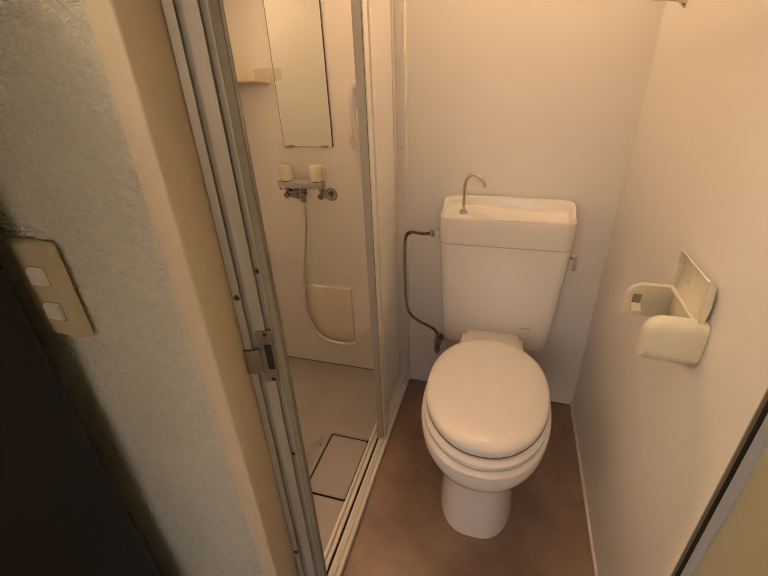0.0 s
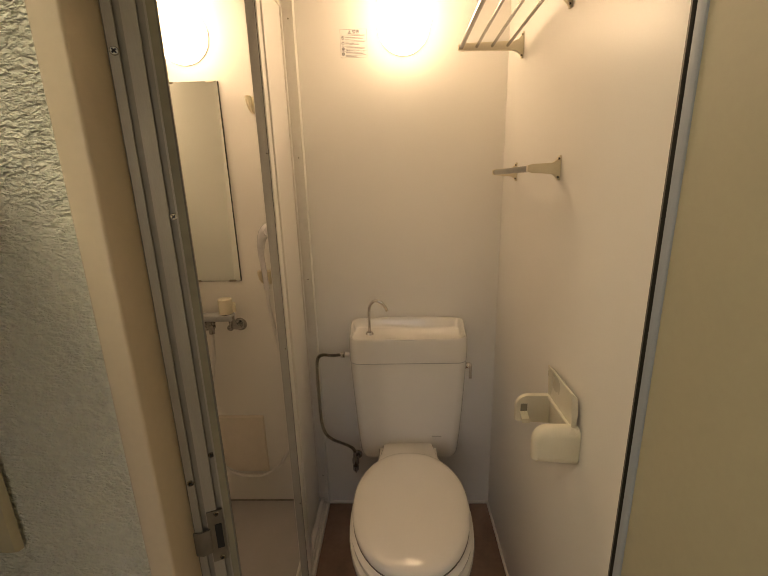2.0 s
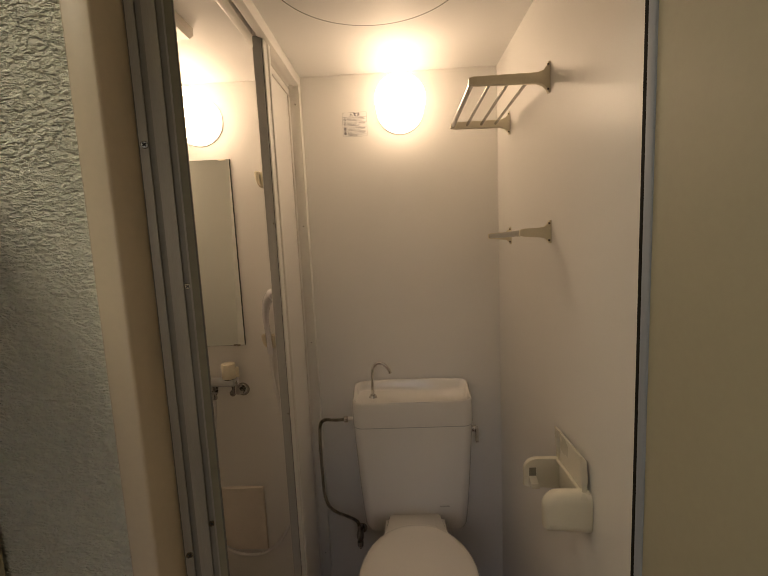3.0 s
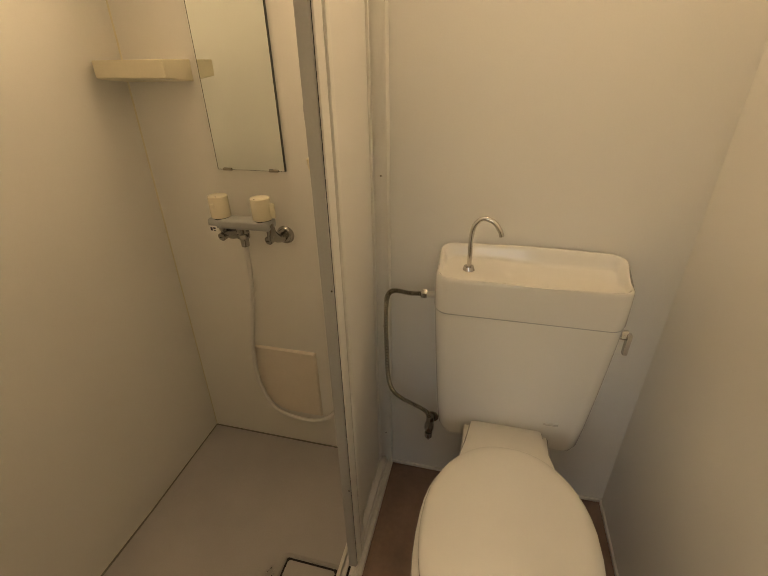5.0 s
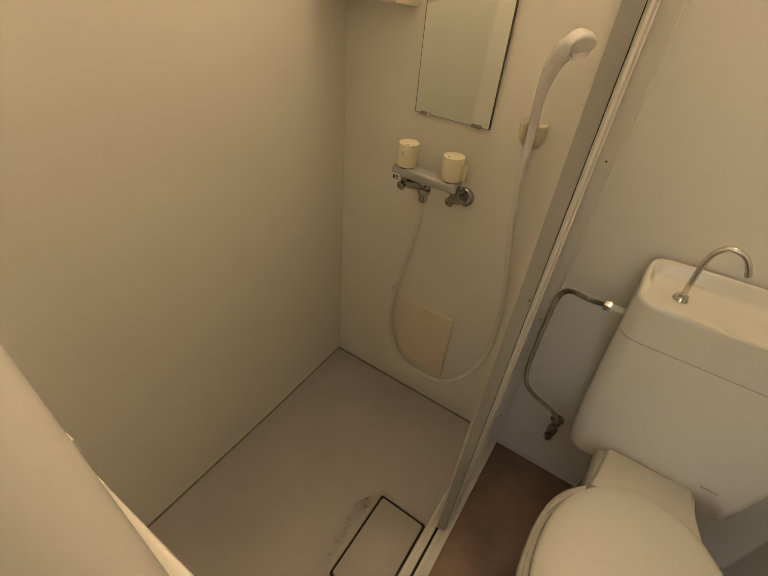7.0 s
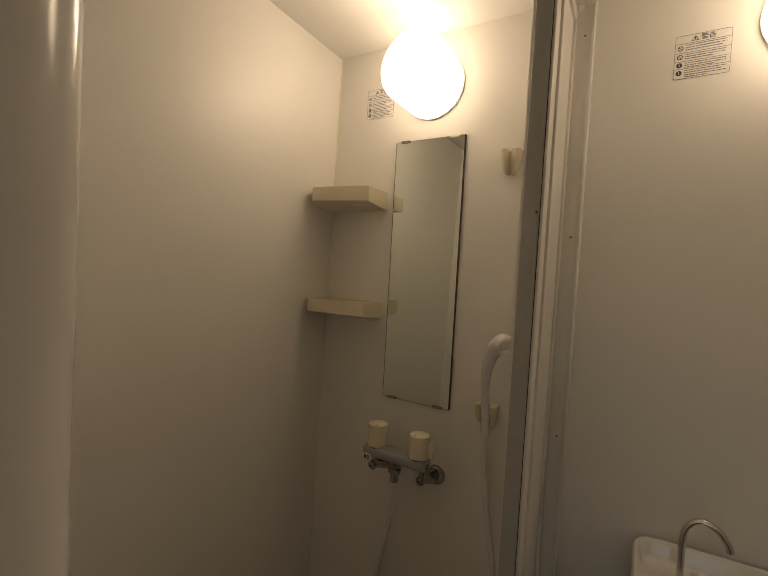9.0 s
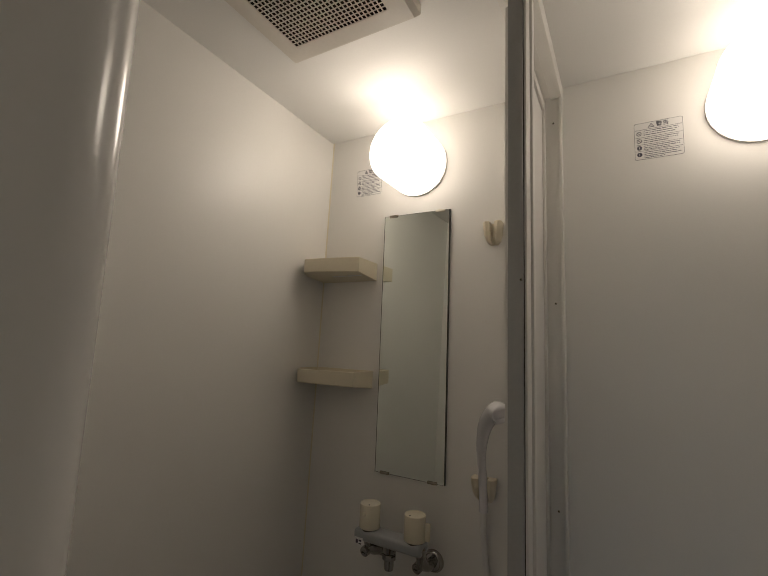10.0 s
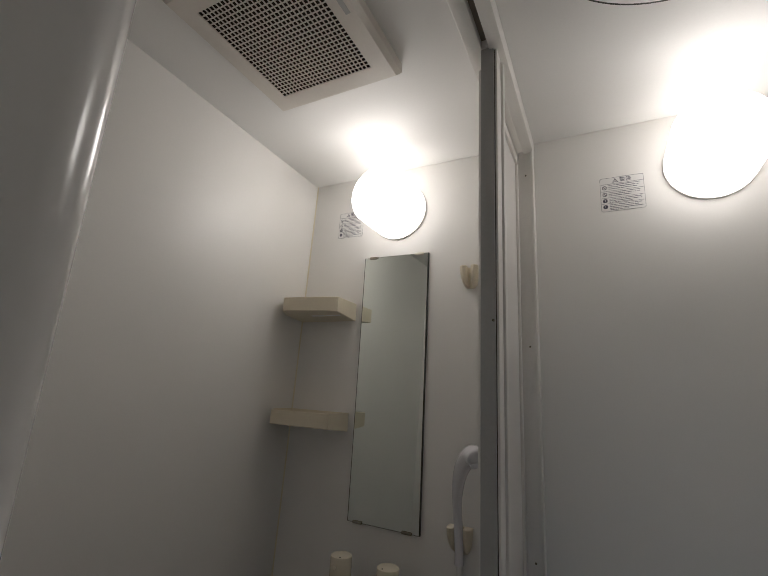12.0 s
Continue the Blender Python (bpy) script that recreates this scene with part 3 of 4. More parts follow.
part("maker_mark", box(TX + 0.090, TX + 0.126, -0.1475, -0.1430, 0.431, 0.4345, 0.001), frame_warm, tank, "small faded grey printed mark")
part("lid_seam", loft([rounded_rect(TT, -0.0778, 0.4225, 0.1375, z, 0.032, 6, 0.012) for z in (0.7328, 0.7366)]), frame_grey, tank, "thin grey lid seam")
# lid with hand-wash basin: the rim sweeps up towards the wall
LW, LD, LR, LY, LBOW = 0.426, 0.142, 0.036, -0.0790, 0.012
def soft_step(a, b, t):
    t = min(1, max(0, (t - a) / (b - a)))
    return t * t * (3 - 2 * t)
def rim_height(x, y):
    u, v = (x - TT) / (LW / 2), (y - LY) / (LD / 2)
    return 0.829 + 0.030 * soft_step(-0.35, 0.75, v) + 0.006 * soft_step(0.2, 1, v) * (1 - u * u)
def lid_ring(inset, z, up):
    return [(x, y, z + up * (rim_height(x, y) - 0.829)) for x, y, _ in rounded_rect(TT, LY, LW - 2 * inset, LD - 2 * inset, 0, LR - inset, 10, LBOW)]
lid = part("tank_lid", loft([lid_ring(0.0015, 0.7365, 0), lid_ring(0, 0.742, 0), lid_ring(0, 0.790, 0.55), lid_ring(0.0005, 0.818, 0.97), lid_ring(0.0014, 0.8235, 1), lid_ring(0.003, 0.8268, 1), lid_ring(0.0050, 0.8284, 1)], None, True, False), porcelain, toilet, "white tank lid with hand-wash basin")
# basin: high shelf by the spout, dished drain area beside it
bm = bmesh.new()
NX, NY, EDGE = 90, 40, 0.0048
hx, hy, cr = LW / 2 - EDGE, LD / 2 - EDGE, LR - EDGE
grid = []
for j in range(NY + 1):
    row = []
    v = -math.cos(math.pi * j / NY)
    py = v * hy
    over = max(0.0, abs(py) - (hy - cr))
    half = hx - cr + math.sqrt(max(0.0, cr * cr - over * over))
    for i in range(NX + 1):
        px = -math.cos(math.pi * i / NX) * half
        qx, qy = abs(px) - (hx - cr), abs(py) - (hy - cr)
        inside = cr - math.hypot(max(qx, 0), max(qy, 0)) - min(max(qx, qy), 0)
        x, y = TT + px, LY + py - (LBOW * (1 - (px / hx) ** 2) if py < 0 else 0) * min(1, -py / 0.02 if py < 0 else 0)
        u = px / hx
        dish = 1 / (1 + math.exp(-9 * (0.62 - math.hypot((u - 0.36) / 0.95, (v + 0.1) / 1.15))))
        floor_z = 0.8180 + 0.012 * (v + 1) / 2 - dish * 0.024
        rim_z = rim_height(x, y) - 0.0006
        wall = soft_step(0.0, 0.015 if py > 0 else 0.009, inside - 0.002)
        row.append(bm.verts.new((x, y, rim_z + (floor_z - rim_z) * wall)))
    grid.append(row)
for j in range(NY):
    for i in range(NX):
        bm.faces.new((grid[j][i], grid[j][i + 1], grid[j + 1][i + 1], grid[j + 1][i]))
part("basin", bm, porcelain, lid, "", 80)
# spout
sx, sy = -0.480, -0.085
spout = part("spout", tube([(sx, sy, 0.818), (sx, sy, 0.86), (sx, sy, 0.905), (sx + 0.005, sy - 0.001, 0.934), (sx + 0.022, sy - 0.002, 0.951), (sx + 0.045, sy - 0.004, 0.946), (sx + 0.060, sy - 0.005, 0.928), (sx + 0.066, sy - 0.005, 0.914)], 0.0056, 14), chrome, toilet, "curved chrome filler spout")
part("spout_ring", rod((sx, sy, 0.824), (sx, sy, 0.8325), 0.0145, 24, 0.0115), chrome, spout)
# flush lever
lever = part("flush_lever", rod((TT + 0.208, -0.112, 0.708), (TT + 0.226, -0.112, 0.708), 0.012, 20, None, 0.002), chrome, toilet, "small chrome flush lever")
part("handle", loft([[(TT + 0.222 + e, y, z) for e, y in ((0, -0.128 + k), (0.009, -0.128 + k), (0.009, -0.112 - k), (0, -0.112 - k))] for z, k in ((0.716, 0.003), (0.712, 0.0), (0.675, 0.001), (0.664, 0.001), (0.661, 0.003))]), chrome, lever)

# supply hose and stop valve
supply = thing("supply_hose", (-0.556, -0.02, 0.25), "ribbed steel water hose from wall valve to tank", "hose")
hose_line = [(-0.588, -0.066, 0.735), (-0.625, -0.064, 0.731), (-0.662, -0.062, 0.733), (-0.681, -0.061, 0.722), (-0.689, -0.060, 0.69), (-0.691, -0.060, 0.62), (-0.690, -0.060, 0.53), (-0.687, -0.060, 0.44), (-0.674, -0.059, 0.388), (-0.645, -0.057, 0.358), (-0.603, -0.055, 0.337), (-0.570, -0.053, 0.316), (-0.559, -0.052, 0.288)]
part("hose", tube(hose_line, lambda t: 0.0058 + 0.0013 * math.sin(t * 2 * math.pi * 105), 10, 60), dull_steel, supply)
part("nut", rod((-0.594, -0.0665, 0.735), (-0.579, -0.0665, 0.735), 0.0125, 6, None, 0.001), dark_chrome, supply, "hexagonal chrome nut")
part("connector", rod((-0.578, -0.0665, 0.735), (-0.549, -0.0665, 0.735), 0.0085, 12), frame_white, supply, "white plastic connector")
valve = part("valve", rod((-0.5565, -0.0005, 0.250), (-0.5565, -0.005, 0.250), 0.020, 24, None, 0.001), dull_steel, supply, "tarnished angle stop valve")
part("valve_stem", rod((-0.5565, -0.005, 0.250), (-0.560, -0.052, 0.255), 0.010, 14), dark_chrome, valve)
part("valve_nut", rod((-0.558, -0.0515, 0.300), (-0.5595, -0.051, 0.282), 0.0120, 6, None, 0.001), dark_chrome, valve, "hexagonal hose nut")
part("valve_body", loft([[(-0.560 + r * math.cos(a), -0.051 + r * math.sin(a), z) for a in (2 * math.pi * k / 18 for k in range(18))] for z, r in ((0.284, 0.0085), (0.272, 0.0105), (0.262, 0.0145), (0.246, 0.0145), (0.238, 0.0105), (0.230, 0.0095))]), dark_chrome, valve)
part("valve_cap", loft([[(-0.561 + r * math.cos(a), -0.051 + r * math.sin(a), z) for a in (2 * math.pi * k / 18 for k in range(18))] for z, r in ((0.232, 0.0115), (0.228, 0.0125), (0.213, 0.0120), (0.209, 0.0085), (0.204, 0.0060), (0.199, 0.0035))]), dark_chrome, valve, "tapered valve cap")

# ---- paper holder on the side wall ----
holder = thing("paper_holder", (0.0, -0.68, 0.84), "ivory plastic paper holder with its cover flipped up, empty", "paper holder")
part("backplate", box(-0.010, -0.0004, -0.752, -0.600, 0.795, 0.872, 0.004), holder_ivory, holder)
def arm_ring(y, inset):
    return [(x, y, z) for x, z in arm_outline(inset)]
def arm_outline(i):
    out = [(-0.001, 0.866 - i), (-0.05, 0.867 - i)]
    for k in range(9):
        a = radians(90 + 90 * k / 8)
        out.append((-0.062 + (0.030 - i) * math.cos(a), 0.837 + (0.030 - i) * math.sin(a)))
    out += [(-0.092 + i, 0.815), (-0.092 + i, 0.800 + i), (-0.084, 0.796 + i), (-0.001, 0.790 + i)]
    return out
far = part("far_arm", loft([arm_ring(-0.596, 0.001), arm_ring(-0.598, 0), arm_ring(-0.606, 0), arm_ring(-0.608, 0.001)]), holder_ivory, holder)
# flat brown patch on the arm paints the slot's dark inside
part("roll_slot", box(-0.080, -0.064, -0.6092, -0.6075, 0.820, 0.845, 0.0006), slot_shade_brown, far, "brown patch painted as the roll slot's shade")
part("roll_peg", loft([[(-0.081, y, z0), (-0.064, y, z0), (-0.062, y, z0 - h), (-0.079, y, z0 - h)] for y, z0, h in ((-0.608, 0.826, 0.020), (-0.628, 0.816, 0.012))]), holder_ivory, far)
rings = []
for y, i in ((-0.728, 0.006), (-0.732, 0.001), (-0.742, 0.0), (-0.752, 0.002), (-0.758, 0.008), (-0.760, 0.016)):
    rings.append([(x * 1.02, y, 0.83 + (z - 0.83) * 1.14) for x, z in arm_outline(i)])
part("near_arm", loft(rings), holder_ivory, holder, "rounded end cap")
# cover flap leaning back on the wall
flap = part("cover", loft([[(-0.0125, y, 0.862), (-0.0095, y, 0.861), (-0.0060, y, 0.900), (-0.0085, y, 0.936), (-0.0110, y, 0.936), (-0.0090, y, 0.900)] for y in (-0.612, -0.744)]), holder_ivory, holder, "thin curved cover flap")
part("cover_lip", loft([[(-0.0110, y, 0.9355), (-0.0085, y, 0.936), (-0.0205, y, 0.948), (-0.0225, y, 0.9465)] for y in (-0.610, -0.746)]), holder_ivory, flap)
for y0, y1 in ((-0.607, -0.610), (-0.744, -0.747)):
    part("cover_side", loft([[(-0.0090, y, 0.860), (-0.0060, y, 0.900), (-0.0090, y, 0.936), (-0.0215, y, 0.947), (-0.0170, y, 0.872)] for y in (y0, y1)]), holder_ivory, flap)
part("hinge_bar", rod((-0.014, -0.600, 0.862), (-0.014, -0.742, 0.862), 0.004, 10), holder_ivory, flap)
for y, z in ((-0.66, 0.86), (-0.70, 0.81)):
    screw(holder, (-0.010, y, z), (-1, 0, 0), 0.003)

# ---- shelf rack and towel bar ----
def bracket(parent, y, z, length, tall, name="bracket"):
    """An ivory arm that flares into a foot on the side wall."""
    rings = []
    for x, up, down in ((0.0004, tall, tall), (-0.004, tall, tall), (-0.008, tall * 0.72, tall * 0.72), (-0.016, tall * 0.45, tall * 0.5), (-0.030, 0.011, 0.012), (-length + 0.01, 0.010, 0.009), (-length, 0.007, 0.006)):
        rings.append([(min(x, -0.0004), y + s * 0.0055, z + h) for s, h in ((-1, -down), (1, -down), (1, up), (-1, up))])
    b = part(name, loft(rings), ivory, parent, "ivory plastic bracket")
    for h in (tall - 0.007, -tall + 0.007):
        screw(b, (-0.0055, y - 0.0055, z + h), (0, -1, 0), 0.003)
    return b


rack = thing("shelf_rack", (0.0, -0.34, 1.75), "wall shelf rack of four chrome rods on ivory brackets", "shelf")
bracket(rack, -0.515, 1.747, 0.186, 0.034)
bracket(rack, -0.168, 1.736, 0.186, 0.034)
for x, r in ((-0.178, 0.0065), (-0.134, 0.0042), (-0.090, 0.0042), (-0.046, 0.0042)):
    part("rod", rod((x, -0.515, 1.747), (x, -0.168, 1.736), r, 14), dark_chrome, rack, "chrome rod")
towel = thing("towel_bar", (0.0, -0.34, 1.395), "chrome towel bar on ivory wall brackets", "towel bar")
bracket(towel, -0.523, 1.393, 0.074, 0.027)
bracket(towel, -0.170, 1.386, 0.074, 0.027)
part("bar", rod((-0.066, -0.523, 1.393), (-0.066, -0.170, 1.386), 0.0075, 16), dark_chrome, towel, "chrome bar")

# ---- towel bar on the shower front wall ----
grab = thing("shower_towel_bar", (-0.88, -0.962, 0.93), "white plastic towel bar on the shower front wall", "towel bar")
part("bar", box(-1.0, -0.772, -0.937, -0.922, 0.906, 0.924, 0.004), frame_white, grab)
for x in (-1.002, -0.774):
    rings = [[(x + sx * w, y, z) for sx, z in ((-1, 0.915 - h), (1, 0.915 - h), (1, 0.915 + h), (-1, 0.915 + h))] for y, w, h in ((-0.9621, 0.011, 0.020), (-0.957, 0.010, 0.018), (-0.944, 0.009, 0.013), (-0.921, 0.008, 0.012), (-0.916, 0.006, 0.009))]
    part("bracket", loft(rings), frame_white, grab)

# ---- stickers ----
def sticker(x0, z1, w):
    s = thing("warning_sticker", (x0 + w / 2, 0, z1 - w / 2), "white warning sticker with small grey text on the wall", "sticker", "warning stickers")
    h = w * 0.95
    bm = loft([[(x, y, z) for x, z, _ in rounded_rect(x0 + w / 2, z1 - h / 2, w, h, 0, 0.004)] for y in (-0.0003, -0.0009)])
    sheet = part("sheet", bm, paper_white, s)
    rings = []
    for k, y in ((0, -0.0009), (0, -0.0012), (0.0005, -0.0012), (0.0005, -0.0009)):
        rings.append([(x, y, z) for x, z, _ in rounded_rect(x0 + w / 2, z1 - h / 2, w - 2 * k, h - 2 * k, 0, 0.004)])
    part("border", loft(rings, None, False, False), ink, sheet)
    def bar(name, a, b, c, d):
        part(name, box(x0 + a * w, x0 + b * w, -0.0013, -0.0009, z1 - d * h, z1 - c * h), ink, sheet)
    for c in (0.185, 0.395, 0.595, 0.765):
        bar("rule", 0.02, 0.98, c, c + 0.006)
    random.seed(5)
    for c in (0.215, 0.27, 0.325, 0.43, 0.48, 0.53, 0.63, 0.68, 0.725, 0.80, 0.85, 0.90, 0.945):
        x, end = 0.2, random.uniform(0.45, 0.94) if c in (0.325, 0.53, 0.725, 0.945) else random.uniform(0.85, 0.95)
        bm = bmesh.new()
        while x < end:
            x2 = min(end, x + random.uniform(0.012, 0.05))
            drop = random.uniform(0, 0.006)
            box(x0 + x * w, x0 + x2 * w, -0.0012, -0.0009, z1 - (c + 0.024 - drop) * h, z1 - (c + drop) * h, bm=bm)
            x = x2 + random.choice((0.005, 0.006, 0.008, 0.02))
        part("text_line", bm, text_grey, sheet)
    # warning triangle and the two heading characters
    c = bpy.data.curves.new("heading", "FONT")
    c.body, c.size, c.align_x, c.align_y = "\u8b66\u544a", w * 0.135, "LEFT", "CENTER"
    c.extrude, c.offset = 0.0001, 0.00008
    t = new("heading", c)
    c.materials.append(ink)
    t.parent = sheet
    t.matrix_basis = pose(x0 + w * 0.46, -0.0013, z1 - h * 0.10, 90, 0, 0)
    tri = [(x0 + w * 0.29, z1 - h * 0.15), (x0 + w * 0.43, z1 - h * 0.15), (x0 + w * 0.36, z1 - h * 0.035)]
    mid = (x0 + w * 0.36, z1 - h * 0.112)
    rings = [[(mid[0] + (x - mid[0]) * k, y, mid[1] + (z - mid[1]) * k) for x, z in tri] for k, y in ((1, -0.0009), (1, -0.0013), (0.68, -0.0013), (0.68, -0.0009))]
    part("triangle", loft(rings, None, False, False), ink, sheet)
    part("triangle_mark", box(mid[0] - 0.0006, mid[0] + 0.0006, -0.0013, -0.0009, mid[1] - 0.002, mid[1] + 0.003), ink, sheet)
    for i, c in enumerate((0.29, 0.49, 0.68, 0.86)):
        m = (x0 + w * 0.1, z1 - h * c)
        r = w * 0.055
        inner = 0.72 if i < 2 else 0.05
        rings = [[(m[0] + r * k * math.cos(a), y, m[1] + r * k * math.sin(a)) for a in (2 * math.pi * j / 20 for j in range(20))] for k, y in ((1, -0.0009), (1, -0.0013), (inner, -0.0013), (inner, -0.0009))]
        part("symbol", loft(rings, None, False, False), ink, sheet)
        if i < 2:
            part("symbol_bar", loft([[(m[0] + r * 0.7 * sx + e, y, m[1] - r * 0.7 * sx + e) for sx, e in ((-1, -0.0004), (1, -0.0004), (1, 0.0004), (-1, 0.0004))] for y in (-0.0009, -0.0013)]), ink, sheet)
        else:
            part("symbol_mark", box(m[0] - 0.0005, m[0] + 0.0005, -0.0016, -0.0013, m[1] - 0.0025, m[1] + 0.0025), paper_white, sheet)


sticker(-0.546, 1.844, 0.087)
sticker(-1.264, 1.863, 0.085)

# ---- mirror ----
mirror = thing("mirror", (-1.061, 0.0, 1.36), "tall frameless wall mirror held by small clips", "mirror")
part("glass", box(-1.1575, -0.9655, -0.0075, -0.0065, 1.017, 1.705), mirror_glass, mirror, "reflecting mirror face")
part("edge", box(-1.1595, -0.9635, -0.0068, -0.0004, 1.016, 1.706), mirror_edge, mirror, "dark mirror edge")
for x, z, s in ((-1.130, 1.017, -1), (-0.996, 1.017, -1), (-1.130, 1.705, 1), (-0.990, 1.705, 1)):
    part("clip", box(x - 0.013, x + 0.013, -0.0105, -0.0002, z - 0.004 if s > 0 else z - 0.003, z + 0.003 if s > 0 else z + 0.004, 0.0015), holder_ivory if x > -1.0 and s > 0 else dull_steel, mirror, "small mirror clip")

# ---- corner shelves ----
def corner_shelf(z, h, label):
    """Shallow tray: bowed front, sharp front corner, floor falling towards the wall."""
    s = thing("corner_shelf", (-1.25, -0.06, z), label, "shelf", "corner shelves")
    wx = LEFT_LOW + (LEFT_TOP - LEFT_LOW) * z / H + 0.003
    def low(y):
        return z - 0.011 * (1 + y / 0.11)
    def outline(i, rise):
        pts = [(wx + i, -0.002 - i), (-1.181 - i, -0.002 - i), (-1.179 - i, -0.100 + i), (-1.21, -0.107 + i), (-1.25, -0.1145 + i), (-1.30, -0.121 + i), (-1.340, -0.1245 + i), (-1.346 + i, -0.122 + i), (wx + i, -0.085)]
        return [(x, y, low(y) + rise) if rise < 0.02 else (x, y, z + rise) for x, y in pts]
    part("tray", loft([outline(0.0015, 0.0), outline(0, 0.0015), outline(0, h - 0.001), outline(0.001, h), outline(0.004, h), outline(0.005, 0.006)]), ivory, s)
    for a, b in ((-1.285, -1.243), (-1.236, -1.192)):
        # closed white strips paint the light that open slots would let through
        part("drain_slot", box(a, b, -0.071, -0.062, low(-0.062) - 0.0006, low(-0.062) + 0.003), paper_white, s, "drain slot painted white for light coming through")
    return s


corner_shelf(1.535, 0.039, "upper ivory plastic corner shelf by the mirror")
corner_shelf(1.237, 0.037, "lower ivory plastic corner shelf by the mirror")

# ---- hooks for the shower head ----
def head_hook(x, z, label, spread=0.0):
    k = thing("shower_hook", (x, 0, z), label, "hook", "shower head hooks")
    part("plate", loft([[(x - wt, y, z + 0.025), (x + wt, y, z + 0.025), (x + wb, y, z - 0.020), (x + wb * 0.5, y, z - 0.028), (x - wb * 0.5, y, z - 0.028), (x - wb, y, z - 0.020)] for y, wt, wb in ((-0.0004, 0.023, 0.016), (-0.006, 0.023, 0.016), (-0.008, 0.021, 0.014))]), ivory, k)
    for side in (-1, 1):
        rings = []
        for h, wide, deep, gap in ((0.026, 0.0220, 0.032, 0.0065), (0.024, 0.0232, 0.034, 0.0060), (0.010, 0.0220, 0.034, 0.0060), (-0.006, 0.0200, 0.030, 0.0055), (-0.018, 0.0170, 0.023, 0.0050), (-0.026, 0.0130, 0.014, 0.0045), (-0.029, 0.0090, 0.008, 0.0040)):
            rings.append([(x + side * (u + spread), v, z + h) for u, v in ((gap, -0.004), (wide, -0.004), (wide, -deep + 0.008), (wide - 0.004, -deep + 0.002), (wide - 0.008, -deep), (gap, -deep + 0.004))])
        part("prong", loft(rings), ivory, k)
    return k


head_hook(-0.866, 1.030, "ivory plastic shower head hook holding the shower head", 0.0045)
head_hook(-0.848, 1.628, "empty ivory plastic shower head hook")

# ---- shower mixer ----
mixer = thing("shower_mixer", (-1.07, -0.07, 0.88), "grey two-handle shower mixer with ivory knobs", "tap")
part("body", box(-1.153, -0.978, -0.108, -0.062, 0.887, 0.912, 0.007, 3), valve_grey, mixer, "satin grey valve body")
for x, tag in ((-1.122, 1), (-1.003, -1)):
    knob = part("knob", rod((x, -0.085, 0.914), (x, -0.085, 0.969), 0.0250, 32, 0.0245, 0.0015), knob_ivory, mixer, "ivory plastic knob")
    part("collar", rod((x, -0.085, 0.907), (x, -0.085, 0.915), 0.021, 24), gasket, knob)
    part("knob_dot", rod((x + 0.006 * tag, -0.101, 0.9685), (x + 0.006 * tag, -0.101, 0.9696), 0.002, 10), gasket, knob)
part("knob_grip", box(-0.978, -0.966, -0.090, -0.080, 0.918, 0.956, 0.003), knob_ivory, mixer, "small ivory grip")
part("knob_grip", box(-1.126, -1.119, -0.116, -0.109, 0.946, 0.955, 0.002), knob_ivory, mixer, "small ivory grip")
for x in (-1.128, -0.990):
    leg = part("leg", tube([(x, -0.080, 0.892), (x, -0.074, 0.872), (x, -0.054, 0.852), (x, -0.030, 0.842), (x, -0.012, 0.841)], 0.0120, 16), dark_chrome, mixer, "chrome wall leg")
    part("flange", rod((x, -0.0004, 0.841), (x, -0.012, 0.841), 0.027, 28, 0.021, 0.003), dark_chrome, leg, "round chrome wall flange")
    part("stop_valve", rod((x - 0.003, -0.052, 0.860), (x - 0.008, -0.086, 0.853), 0.0125, 18, 0.0115, 0.003), dark_chrome, leg, "chrome stop valve")
    part("stop_slot", box(x - 0.014, x - 0.002, -0.0868, -0.0862, 0.8522, 0.8538), gasket, leg)
part("link", rod((-0.982, -0.092, 0.904), (-0.990, -0.084, 0.858), 0.0095, 14, 0.0085, 0.002), dark_chrome, mixer, "bright chrome link")
outlet = part("outlet", rod((-1.066, -0.086, 0.888), (-1.066, -0.086, 0.871), 0.018, 20, 0.0155, 0.002), dark_chrome, mixer, "chrome hose outlet")
part("outlet_nut", rod((-1.066, -0.086, 0.871), (-1.066, -0.086, 0.858), 0.0165, 8, None, 0.001), dark_chrome, outlet)
part("outlet_tail", rod((-1.066, -0.086, 0.858), (-1.066, -0.086, 0.835), 0.0115, 16, 0.0105, 0.001), dark_chrome, outlet)
part("outlet_arm", tube([(-1.068, -0.084, 0.878), (-1.09, -0.080, 0.872), (-1.118, -0.076, 0.866), (-1.132, -0.074, 0.861)], 0.0085, 12), dark_chrome, outlet)
mark = part("rating_label", box(-1.148, -1.126, -0.1095, -0.1078, 0.878, 0.895, 0.0005), paper_white, mixer, "small printed temperature label")
part("label_bar", box(-1.144, -1.138, -0.1099, -0.1094, 0.882, 0.891), ink, mark)
part("label_bar", box(-1.136, -1.129, -0.1099, -0.1094, 0.887, 0.891), ink, mark)
part("label_bar", box(-1.136, -1.129, -0.1099, -0.1094, 0.881, 0.884), ink, mark)

# ---- shower head and hose ----
shower = thing("hand_shower", (-0.83, -0.08, 1.1), "white hand shower with hose hanging from its hook", "shower head")
